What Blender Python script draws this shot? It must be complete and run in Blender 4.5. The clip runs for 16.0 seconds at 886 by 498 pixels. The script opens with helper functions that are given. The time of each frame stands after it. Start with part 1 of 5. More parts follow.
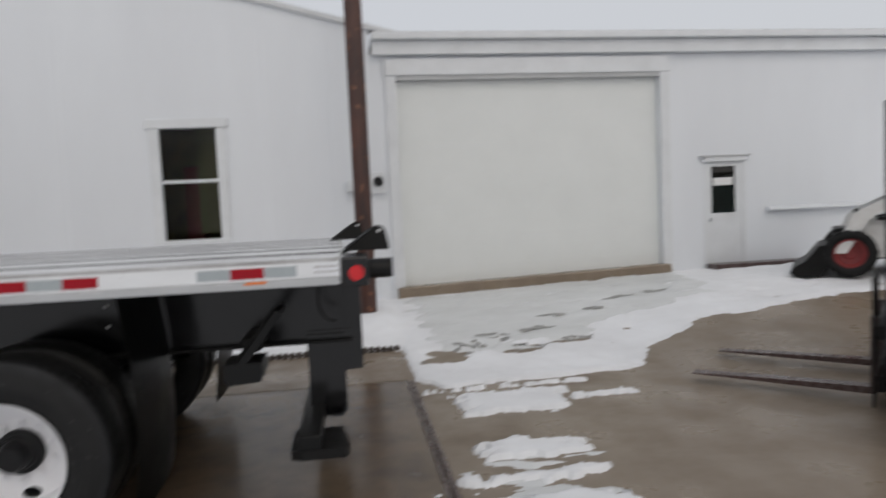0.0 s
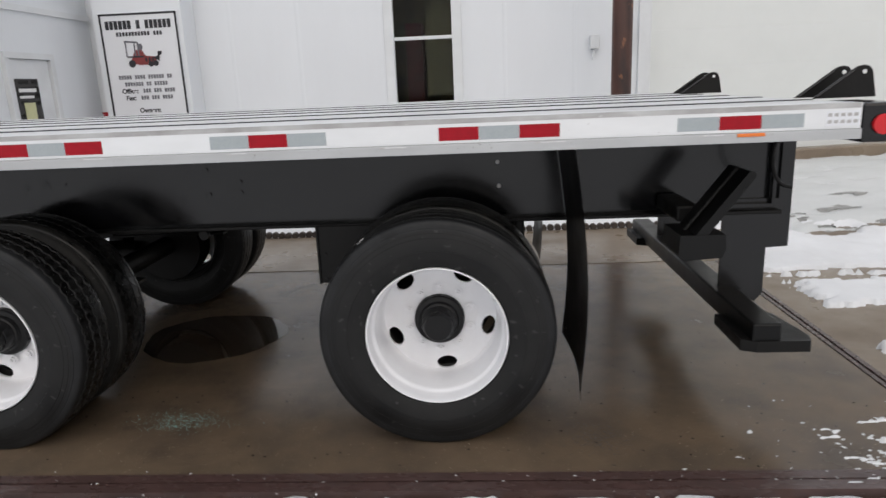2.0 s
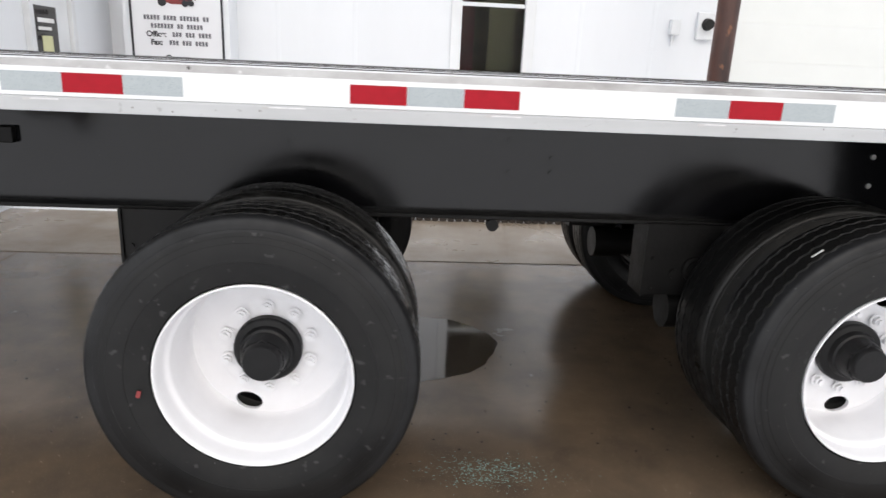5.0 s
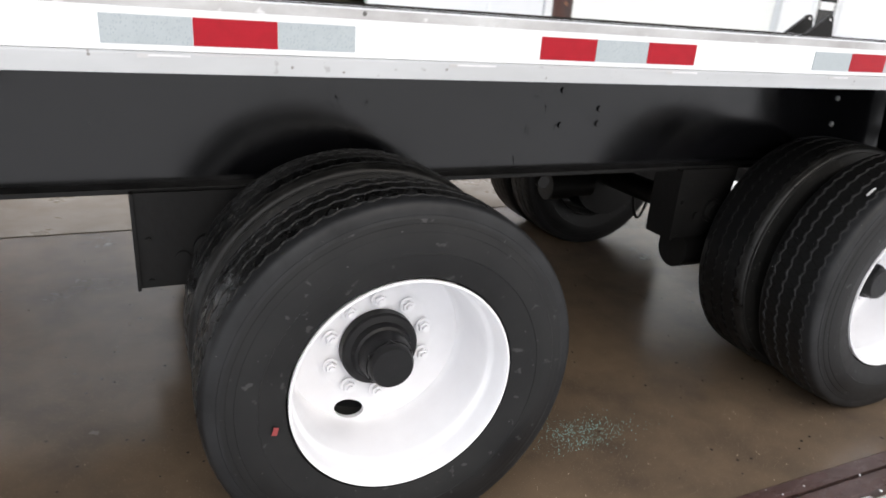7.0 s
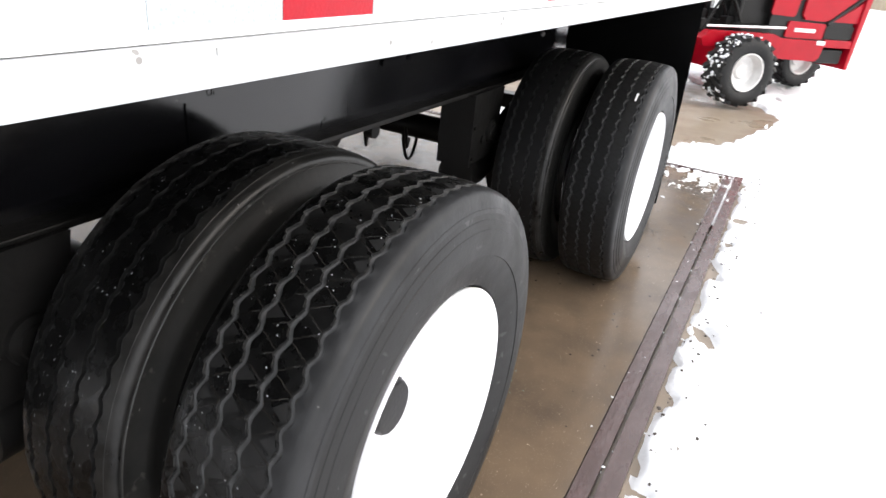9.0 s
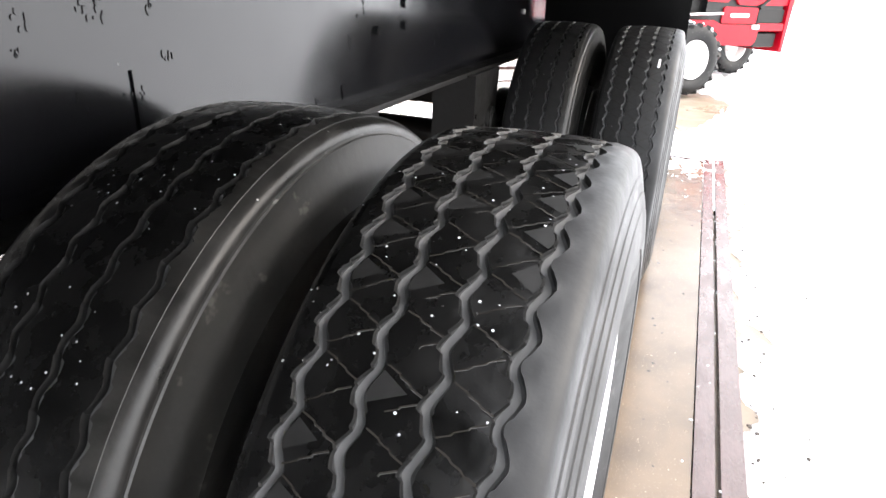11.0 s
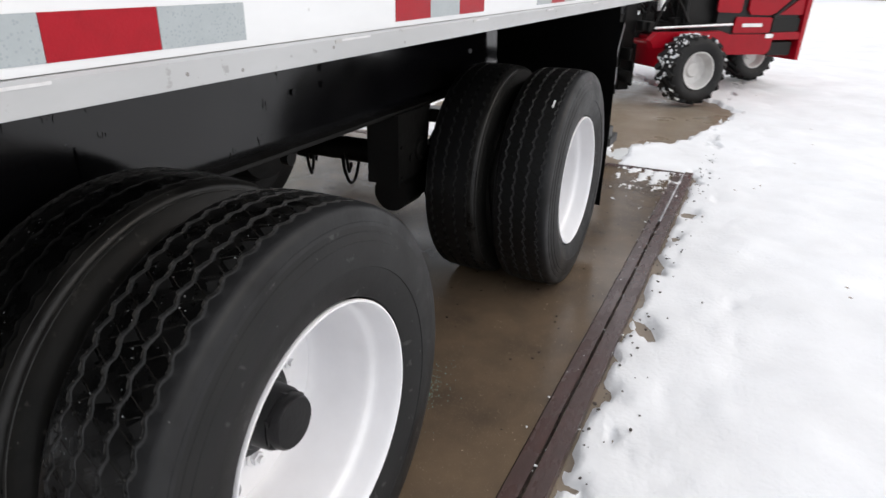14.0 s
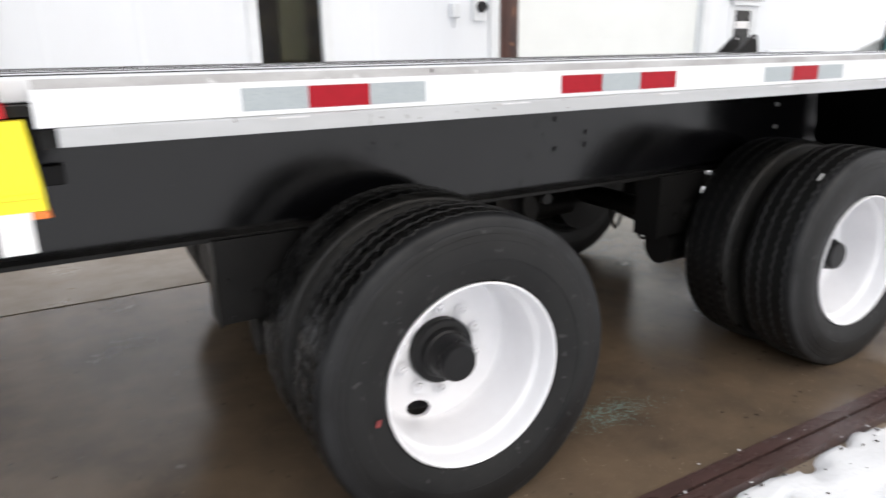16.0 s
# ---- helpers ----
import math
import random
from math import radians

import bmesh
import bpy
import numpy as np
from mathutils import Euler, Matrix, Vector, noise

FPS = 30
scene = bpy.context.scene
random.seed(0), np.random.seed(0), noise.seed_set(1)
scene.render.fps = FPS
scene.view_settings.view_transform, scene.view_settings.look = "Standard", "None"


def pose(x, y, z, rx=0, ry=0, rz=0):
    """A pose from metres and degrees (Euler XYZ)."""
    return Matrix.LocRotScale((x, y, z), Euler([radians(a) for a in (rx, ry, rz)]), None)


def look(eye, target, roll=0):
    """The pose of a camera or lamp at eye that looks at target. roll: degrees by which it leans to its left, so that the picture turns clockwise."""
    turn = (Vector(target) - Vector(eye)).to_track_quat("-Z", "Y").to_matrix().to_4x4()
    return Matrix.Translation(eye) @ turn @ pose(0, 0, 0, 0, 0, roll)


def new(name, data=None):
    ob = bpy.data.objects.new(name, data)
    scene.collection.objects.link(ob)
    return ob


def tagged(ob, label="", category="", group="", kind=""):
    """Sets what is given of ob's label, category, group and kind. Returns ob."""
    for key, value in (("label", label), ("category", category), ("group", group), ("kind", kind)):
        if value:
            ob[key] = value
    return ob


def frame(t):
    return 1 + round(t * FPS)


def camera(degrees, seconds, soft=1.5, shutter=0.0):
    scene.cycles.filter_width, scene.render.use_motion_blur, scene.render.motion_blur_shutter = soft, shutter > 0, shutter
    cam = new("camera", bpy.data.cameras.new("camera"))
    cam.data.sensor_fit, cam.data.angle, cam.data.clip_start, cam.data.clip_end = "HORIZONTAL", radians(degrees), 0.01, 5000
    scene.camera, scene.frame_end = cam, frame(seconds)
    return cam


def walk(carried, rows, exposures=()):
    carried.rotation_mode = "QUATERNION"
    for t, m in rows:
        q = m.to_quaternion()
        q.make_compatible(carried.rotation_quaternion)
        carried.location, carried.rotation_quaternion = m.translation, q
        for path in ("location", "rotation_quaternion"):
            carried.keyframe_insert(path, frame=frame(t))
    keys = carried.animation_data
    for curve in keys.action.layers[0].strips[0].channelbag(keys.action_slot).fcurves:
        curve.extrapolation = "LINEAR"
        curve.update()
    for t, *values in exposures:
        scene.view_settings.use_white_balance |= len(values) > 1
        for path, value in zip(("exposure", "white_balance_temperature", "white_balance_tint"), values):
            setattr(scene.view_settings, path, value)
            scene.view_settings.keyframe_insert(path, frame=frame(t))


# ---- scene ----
cam = camera(68.2, 16.0, 1.5, 0.5)
PATH = [
    (0, (0.702, -3.17, 1.587), (0.99, -1.195, 1.46), -2.6),
    (0.5, (0.36, -2.947, 1.536), (0.38, -0.966, 1.26), 0.4),
    (1, (0.005, -2.77, 1.536), (-0.142, -0.803, 1.206), -2.5),
    (1.5, (-0.373, -2.583, 1.525), (-0.677, -0.631, 1.214), -2.2),
    (2, (-0.734, -2.51, 1.497), (-0.855, -0.573, 1.011), -2.5),
    (2.5, (-1.054, -2.336, 1.491), (-1.141, -0.376, 1.1), -2.9),
    (3, (-1.323, -2.195, 1.479), (-1.423, -0.257, 0.995), -0.3),
    (3.5, (-1.592, -2.132, 1.483), (-1.61, -0.209, 0.935), 0.1),
    (4, (-1.849, -1.998, 1.442), (-1.877, -0.075, 0.893), -0.6),
    (4.5, (-2.147, -1.861, 1.418), (-2.185, 0.068, 0.891), 1.0),
    (4.7, (-2.307, -1.832, 1.41), (-2.277, 0.095, 0.876), 1.9),
    (6.8, (-3.401, -1.409, 1.39), (-2.723, 0.362, 0.754), 2.5),
    (7, (-3.487, -1.326, 1.39), (-2.7, 0.375, 0.695), 4.1),
    (7.5, (-3.673, -1.029, 1.369), (-2.745, 0.581, 0.631), 2.3),
    (8, (-3.807, -0.768, 1.385), (-2.65, 0.68, 0.634), 6.9),
    (8.5, (-3.887, -0.561, 1.37), (-2.364, 0.431, 0.535), 7.1),
    (8.7, (-3.926, -0.514, 1.385), (-2.343, 0.355, 0.523), 7.0),
    (10.8, (-3.645, -0.042, 1.139), (-1.911, 0.592, 0.369), 2.6),
    (11, (-3.643, -0.045, 1.142), (-1.909, 0.585, 0.369), 2.2),
    (11.5, (-3.638, -0.061, 1.142), (-1.899, 0.534, 0.353), 1.3),
    (12, (-3.63, -0.093, 1.152), (-1.875, 0.478, 0.38), 1.2),
    (12.5, (-3.635, -0.141, 1.181), (-1.894, 0.461, 0.403), -0.3),
    (13, (-3.666, -0.263, 1.256), (-1.92, 0.34, 0.489), -0.2),
    (13.5, (-3.756, -0.448, 1.323), (-2.006, 0.168, 0.575), -0.8),
    (14, (-3.858, -0.675, 1.387), (-2.196, 0.11, 0.602), 1.0),
    (14.5, (-3.829, -0.881, 1.396), (-2.245, 0.132, 0.712), -0.9),
    (15, (-3.782, -1.114, 1.372), (-2.537, 0.278, 0.655), 1.3),
    (15.5, (-3.782, -1.266, 1.393), (-2.601, 0.22, 0.763), -0.8),
    (16, (-3.885, -1.497, 1.404), (-2.958, 0.181, 0.833), -1.1),
]
EXPOSURES = [(0.0, -0.4), (1.0, -0.55), (1.5, -0.25), (2.0, 0.05), (2.5, 0.08), (3.5, 0.33), (4.0, 0.38), (4.5, 0.6), (7.0, 0.82), (8.0, 1.28), (8.7, 1.45), (10.8, 2.8), (11.9, 2.85), (12.5, 2.55), (13.2, 1.5), (14.0, 0.45), (14.5, 0.36), (15.0, 0.34), (15.5, 0.65), (16.0, 0.72)]
walk(cam, [(t, look(eye, target, roll)) for t, eye, target, roll in PATH], EXPOSURES)

# ---- light: an overcast winter sky ----
world = bpy.data.worlds.new("sky")
scene.world = world
world.use_nodes = True
wn, wl = world.node_tree.nodes, world.node_tree.links
sky = wn.new("ShaderNodeTexSky")
sky.sky_type, sky.sun_disc = "NISHITA", False
sky.sun_elevation, sky.sun_rotation = radians(38), radians(160)
sky.air_density, sky.dust_density, sky.ozone_density = 1.0, 6.0, 1.0
cloud = wn.new("ShaderNodeMix")
cloud.data_type = "RGBA"
cloud.inputs[0].default_value = 0.82
cloud.inputs[7].default_value = (6.45, 6.55, 6.8, 1)
wl.new(sky.outputs[0], cloud.inputs[6])
wl.new(cloud.outputs[2], wn["Background"].inputs["Color"])
wn["Background"].inputs["Strength"].default_value = 0.14
sun = new("sun", bpy.data.lights.new("sun", "SUN"))
sun.data.energy, sun.data.angle, sun.data.color = 0.5, radians(70), (1.0, 0.97, 0.93)
sun.matrix_world = look((-3, -10, 9), (0, 0, 0))


# ---- materials ----
def material(name, colour, rough=0.5, metal=0.0, second=None, scale=8.0, contrast=0.5, bump=0.0, bump_scale=60.0,
             rough_var=0.0, coat=0.0, random=0.0, stretch=(1, 1, 1), spec=0.5, specks=None, dots=None, coat_rough=0.06, coat_ior=1.5):
    """A surface with a broad mottling, a fine grain in its relief, and a gloss that varies."""
    m = bpy.data.materials.new(name)
    m.use_nodes = True
    nt = m.node_tree
    n, l = nt.nodes, nt.links
    b = n["Principled BSDF"]
    b.inputs["Roughness"].default_value, b.inputs["Metallic"].default_value = rough, metal
    b.inputs["Coat Weight"].default_value, b.inputs["Coat Roughness"].default_value = coat, coat_rough
    b.inputs["Coat IOR"].default_value = coat_ior
    b.inputs["Specular IOR Level"].default_value = spec
    tc, mp = n.new("ShaderNodeTexCoord"), n.new("ShaderNodeMapping")
    mp.inputs["Scale"].default_value = stretch
    l.new(tc.outputs["Object"], mp.inputs["Vector"])
    broad = n.new("ShaderNodeTexNoise")
    broad.inputs["Scale"].default_value, broad.inputs["Detail"].default_value, broad.inputs["Roughness"].default_value = scale, 7, 0.6
    l.new(mp.outputs[0], broad.inputs["Vector"])
    ramp = n.new("ShaderNodeMapRange")
    ramp.inputs[1].default_value, ramp.inputs[2].default_value = 0.5 - contrast / 2, 0.5 + contrast / 2
    l.new(broad.outputs["Fac"], ramp.inputs[0])
    mix = n.new("ShaderNodeMix")
    mix.data_type = "RGBA"
    mix.inputs[6].default_value = (*colour, 1)
    mix.inputs[7].default_value = (*(second or [c * 0.8 for c in colour]), 1)
    l.new(ramp.outputs[0], mix.inputs[0])
    out = mix.outputs[2]
    if specks:
        fine = n.new("ShaderNodeTexNoise")
        fine.inputs["Scale"].default_value, fine.inputs["Detail"].default_value = specks[1], 3
        l.new(tc.outputs["Object"], fine.inputs["Vector"])
        cut = n.new("ShaderNodeMapRange")
        cut.inputs[1].default_value, cut.inputs[2].default_value = specks[2], specks[2] + 0.05
        l.new(fine.outputs["Fac"], cut.inputs[0])
        mix2 = n.new("ShaderNodeMix")
        mix2.data_type = "RGBA"
        mix2.inputs[7].default_value = (*specks[0], 1)
        l.new(cut.outputs[0], mix2.inputs[0])
        l.new(out, mix2.inputs[6])
        out = mix2.outputs[2]
    if dots:
        # scattered crumbs: (colour, cells per metre, size in a cell, share of cells)
        vor, small, some, both = n.new("ShaderNodeTexVoronoi"), n.new("ShaderNodeMath"), n.new("ShaderNodeMath"), n.new("ShaderNodeMath")
        split = n.new("ShaderNodeSeparateColor")
        vor.inputs["Scale"].default_value = dots[1]
        l.new(tc.outputs["Object"], vor.inputs["Vector"])
        small.operation, some.operation, both.operation = "LESS_THAN", "GREATER_THAN", "MULTIPLY"
        small.inputs[1].default_value, some.inputs[1].default_value = dots[2], 1 - dots[3]
        l.new(vor.outputs["Distance"], small.inputs[0])
        l.new(vor.outputs["Color"], split.inputs[0])
        l.new(split.outputs[0], some.inputs[0])
        l.new(small.outputs[0], both.inputs[0])
        l.new(some.outputs[0], both.inputs[1])
        mix3 = n.new("ShaderNodeMix")
        mix3.data_type = "RGBA"
        mix3.inputs[7].default_value = (*dots[0], 1)
        l.new(both.outputs[0], mix3.inputs[0])
        l.new(out, mix3.inputs[6])
        out = mix3.outputs[2]
    if random:
        info, hsv = n.new("ShaderNodeObjectInfo"), n.new("ShaderNodeHueSaturation")
        span = n.new("ShaderNodeMapRange")
        span.inputs[3].default_value, span.inputs[4].default_value = 1 - random, 1 + random
        l.new(info.outputs["Random"], span.inputs[0])
        l.new(span.outputs[0], hsv.inputs["Value"])
        l.new(out, hsv.inputs["Color"])
        out = hsv.outputs[0]
    l.new(out, b.inputs["Base Color"])
    if rough_var:
        rr = n.new("ShaderNodeMapRange")
        rr.inputs[1].default_value, rr.inputs[2].default_value = 0.3, 0.7
        rr.inputs[3].default_value, rr.inputs[4].default_value = max(0.02, rough - rough_var), min(1, rough + rough_var)
        l.new(broad.outputs["Fac"], rr.inputs[0])
        l.new(rr.outputs[0], b.inputs["Roughness"])
    if bump:
        grain, bp = n.new("ShaderNodeTexNoise"), n.new("ShaderNodeBump")
        grain.inputs["Scale"].default_value, grain.inputs["Detail"].default_value = bump_scale, 4
        bp.inputs["Strength"].default_value, bp.inputs["Distance"].default_value = bump, 0.01
        l.new(mp.outputs[0], grain.inputs["Vector"])
        l.new(grain.outputs["Fac"], bp.inputs["Height"])
        l.new(bp.outputs[0], b.inputs["Normal"])
    return m


M = {}
M["siding"] = material("white painted steel siding", (0.73, 0.755, 0.785), 0.45, second=(0.67, 0.69, 0.72), scale=0.9, bump=0.05, bump_scale=12, stretch=(1, 1, 0.25))
M["trim"] = material("white trim", (0.71, 0.73, 0.75), 0.4, second=(0.62, 0.635, 0.65), scale=3)
M["door_panel"] = material("white sectional door panel", (0.72, 0.74, 0.73), 0.42, second=(0.67, 0.69, 0.68), scale=1.5, bump=0.04, bump_scale=40)
M["roof"] = material("snow dusted roof", (0.7, 0.71, 0.72), 0.7, second=(0.5, 0.51, 0.52), scale=5)
M["glass"] = material("window glass", (0.55, 0.56, 0.54), 0.02, second=(0.5, 0.52, 0.5), scale=2)
M["glass"].node_tree.nodes["Principled BSDF"].inputs["Transmission Weight"].default_value = 1.0
M["glass"].node_tree.nodes["Principled BSDF"].inputs["IOR"].default_value = 1.22
M["lamp_glow"] = bpy.data.materials.new("lit bulb")
M["lamp_glow"].use_nodes = True
M["lamp_glow"].node_tree.nodes["Principled BSDF"].inputs["Emission Color"].default_value = (1, 0.85, 0.6, 1)
M["lamp_glow"].node_tree.nodes["Principled BSDF"].inputs["Emission Strength"].default_value = 6.0
M["curtain"] = material("olive curtain", (0.2, 0.19, 0.1), 0.8, second=(0.1, 0.095, 0.05), scale=4, stretch=(6, 1, 0.3))
M["pane_dark"] = material("dark door glass", (0.008, 0.008, 0.007), 0.05, second=(0.015, 0.014, 0.012), scale=2, spec=0.5)
M["interior"] = material("dim room", (0.3, 0.23, 0.12), 0.8, second=(0.07, 0.055, 0.035), scale=3)
M["concrete"] = material("wet concrete", (0.152, 0.109, 0.072), 0.2, second=(0.075, 0.056, 0.041), scale=2.2, contrast=0.36, bump=0.035, bump_scale=130, rough_var=0.09, spec=0.36,
                         specks=((0.3, 0.245, 0.18), 240, 0.65), dots=((0.03, 0.025, 0.02), 22, 0.12, 0.3))
M["apron"] = material("damp concrete", (0.25, 0.2, 0.147), 0.36, second=(0.165, 0.128, 0.094), scale=1.3, contrast=0.5, bump=0.06, bump_scale=120, rough_var=0.24, spec=0.4, dots=((0.1, 0.08, 0.06), 30, 0.14, 0.2), specks=((0.32, 0.27, 0.2), 180, 0.68))
M["snow"] = material("trodden snow", (0.86, 0.87, 0.89), 0.75, second=(0.66, 0.66, 0.67), scale=1.6, contrast=0.7, bump=0.4, bump_scale=45, dots=((0.25, 0.2, 0.16), 9, 0.09, 0.06))
M["steel_edge"] = material("rusty steel edging", (0.085, 0.05, 0.046), 0.28, second=(0.045, 0.026, 0.022), scale=14, bump=0.12, bump_scale=90, rough_var=0.12, stretch=(0.4, 1, 1), spec=0.6)
M["gap"] = material("near-black wood, joint floor and painted tread cut", (0.01, 0.009, 0.008), 0.9, second=(0.02, 0.018, 0.016), scale=9, spec=0.1)
M["alu"] = material("aluminium extrusion", (0.78, 0.79, 0.8), 0.38, 0.35, second=(0.64, 0.65, 0.66), scale=5, stretch=(0.3, 1, 1), bump=0.04, bump_scale=80, rough_var=0.1, specks=((0.5, 0.5, 0.5), 26, 0.7))
M["alu_lip"] = material("grey aluminium, lip shading in it", (0.47, 0.48, 0.49), 0.45, 0.3, second=(0.38, 0.385, 0.39), scale=8, stretch=(0.3, 1, 1), dots=((0.22, 0.21, 0.2), 40, 0.12, 0.1), specks=((0.33, 0.33, 0.33), 60, 0.68))
M["deck"] = material("worn aluminium deck", (0.74, 0.75, 0.76), 0.45, 0.25, second=(0.55, 0.55, 0.55), scale=7, stretch=(0.2, 1, 1), bump=0.05, bump_scale=70)
M["alu_scuff_shade"] = material("scuffed and shaded rail edge", (0.5, 0.5, 0.5), 0.45, 0.3, second=(0.3, 0.29, 0.285), scale=9, contrast=0.35, stretch=(0.5, 1, 1), bump=0.08, bump_scale=120, specks=((0.56, 0.56, 0.56), 30, 0.66), dots=((0.1, 0.095, 0.09), 26, 0.12, 0.12))
M["alu_bright"] = material("freshly rubbed aluminium", (0.66, 0.66, 0.66), 0.4, 0.2, second=(0.52, 0.52, 0.53), scale=60, contrast=0.4)
M["inner_rim"] = material("near-black inner rim", (0.015, 0.015, 0.015), 0.6, second=(0.03, 0.028, 0.026), scale=12)
M["alu_worn"] = material("scuffed aluminium", (0.55, 0.55, 0.55), 0.5, 0.5, second=(0.36, 0.35, 0.34), scale=14, stretch=(0.25, 1, 1), bump=0.06, bump_scale=120)
M["black"] = material("gloss black chassis paint", (0.0025, 0.0025, 0.003), 0.17, second=(0.0045, 0.0045, 0.0055), scale=4, bump=0.03, bump_scale=3.2, rough_var=0.05, spec=0.46, dots=((0.03, 0.03, 0.03), 25, 0.08, 0.06))
M["flap"] = material("black rubber sheet", (0.0025, 0.0025, 0.0027), 0.33, second=(0.005, 0.005, 0.005), scale=6, bump=0.03, bump_scale=20, rough_var=0.06, spec=0.22)
M["black_dull"] = material("dull black paint", (0.004, 0.004, 0.004), 0.45, second=(0.008, 0.0075, 0.007), scale=9, bump=0.15, bump_scale=50, rough_var=0.1, spec=0.22)
M["rubber"] = material("tyre rubber", (0.0075, 0.0075, 0.0078), 0.48, second=(0.0155, 0.0155, 0.0155), scale=6, contrast=0.4, bump=0.05, bump_scale=160, rough_var=0.14, spec=0.2, dots=((0.08, 0.08, 0.08), 55, 0.1, 0.08), specks=((0.04, 0.04, 0.04), 30, 0.65))
M["rubber_wet"] = material("wet tread rubber", (0.0014, 0.0014, 0.0015), 0.28, second=(0.0055, 0.0055, 0.0055), scale=22, contrast=0.6, bump=0.07, bump_scale=60, rough_var=0.16, spec=0.3,
                           dots=((0.45, 0.46, 0.48), 95, 0.12, 0.3))
# groove dust, also the colour of the highlights painted along the cuts
M["rubber_dust_lit"] = material("groove dust and lit cut edge rubber", (0.056, 0.056, 0.057), 0.5, second=(0.03, 0.03, 0.0305), scale=40, contrast=0.4, spec=0.3)
M["rubber_rear"] = material("damp rear tread rubber", (0.009, 0.009, 0.0093), 0.42, second=(0.004, 0.004, 0.004), scale=26, contrast=0.5, bump=0.06, bump_scale=80, rough_var=0.12, spec=0.25, dots=((0.25, 0.25, 0.26), 90, 0.09, 0.1))
M["rubber_mottled"] = material("wet mottled rubber", (0.003, 0.003, 0.003), 0.35, second=(0.022, 0.0215, 0.0205), scale=16, contrast=0.35, bump=0.06, bump_scale=60, rough_var=0.12, spec=0.25, dots=((0.3, 0.3, 0.3), 60, 0.08, 0.1))
# the shade on the groove walls is put into this dark colour
M["rubber_wall"] = material("groove wall rubber, shade in its colour", (0.004, 0.004, 0.0042), 0.4, second=(0.009, 0.009, 0.009), scale=50, contrast=0.5, spec=0.25)
M["rubber_shoulder"] = material("grey worn shoulder rubber", (0.0155, 0.016, 0.017), 0.46, second=(0.007, 0.007, 0.0075), scale=9, contrast=0.4, bump=0.08, bump_scale=70, rough_var=0.14, spec=0.25, dots=((0.1, 0.1, 0.1), 60, 0.08, 0.06))
M["rubber_wedge"] = material("lighter wedge rubber", (0.0125, 0.0125, 0.0128), 0.5, second=(0.004, 0.004, 0.004), scale=60, contrast=0.5, spec=0.35)
M["rubber_grey"] = material("scuffed grey shoulder", (0.027, 0.026, 0.025), 0.5, second=(0.006, 0.006, 0.006), scale=30, contrast=0.4, dots=((0.003, 0.003, 0.003), 40, 0.18, 0.2), specks=((0.08, 0.08, 0.076), 45, 0.66))
M["rubber_mud"] = material("muddy inner sidewall", (0.013, 0.0124, 0.0113), 0.5, second=(0.005, 0.005, 0.0047), scale=14, contrast=0.35, bump=0.08, bump_scale=50, spec=0.3, dots=((0.2, 0.2, 0.19), 40, 0.07, 0.05), specks=((0.04, 0.038, 0.034), 30, 0.66))
M["slush"] = material("grey slush", (0.52, 0.53, 0.525), 0.4, second=(0.7, 0.71, 0.715), scale=2.2, contrast=0.6, bump=0.2, bump_scale=30, stretch=(0.5, 1, 1))
M["print"] = material("wet trodden slush", (0.2, 0.2, 0.19), 0.3, second=(0.34, 0.34, 0.33), scale=14, contrast=0.5, bump=0.2, bump_scale=60)
M["pale_yellow"] = material("pale yellow paper", (0.6, 0.6, 0.34), 0.6, second=(0.5, 0.5, 0.3), scale=9)
M["rim"] = material("white enamelled wheel", (0.82, 0.82, 0.84), 0.3, second=(0.74, 0.74, 0.76), scale=6, bump=0.03, bump_scale=40)
M["hub"] = material("black hub", (0.003, 0.003, 0.0034), 0.42, second=(0.007, 0.007, 0.0075), scale=20, bump=0.08, bump_scale=90, spec=0.28)
M["red_tape"] = material("red reflective tape", (0.33, 0.004, 0.014), 0.4, second=(0.26, 0.004, 0.011), scale=30, bump=0.1, bump_scale=300, spec=0.2)
M["grey_tape"] = material("silver reflective tape", (0.35, 0.385, 0.4), 0.35, second=(0.31, 0.345, 0.36), scale=30, bump=0.1, bump_scale=300, dots=((0.28, 0.315, 0.33), 190, 0.3, 0.9))
M["lamp_red"] = material("red lamp lens", (0.55, 0.01, 0.015), 0.2)
M["orange"] = material("orange lens", (0.8, 0.2, 0.03), 0.3)
M["red"] = material("red machine paint", (0.32, 0.002, 0.011), 0.28, second=(0.23, 0.0015, 0.008), scale=4, spec=0.25)
M["rust"] = material("rusted pole", (0.1, 0.034, 0.02), 0.42, second=(0.018, 0.011, 0.011), scale=4.5, contrast=0.45, stretch=(1, 1, 0.22), bump=0.3, bump_scale=60, rough_var=0.12, specks=((0.17, 0.07, 0.035), 9, 0.62))
M["sign_white"] = material("white sign face", (0.72, 0.73, 0.76), 0.4, second=(0.68, 0.69, 0.72), scale=2)
M["ink"] = material("black ink", (0.015, 0.015, 0.02), 0.5)
M["ink_grey"] = material("grey ink", (0.14, 0.14, 0.16), 0.5)
M["loader_white"] = material("off-white loader paint", (0.74, 0.74, 0.73), 0.4, second=(0.56, 0.55, 0.53), scale=5)
M["loader_glass"] = material("tinted cab glass", (0.12, 0.3, 0.31), 0.08, second=(0.08, 0.22, 0.23), scale=3)
M["wheel_grey"] = material("dirty grey wheel enamel", (0.62, 0.61, 0.6), 0.45, second=(0.45, 0.44, 0.43), scale=9, bump=0.05, bump_scale=60)
M["wheel_red"] = material("dark red wheel", (0.25, 0.03, 0.03), 0.5, second=(0.16, 0.03, 0.03), scale=9)
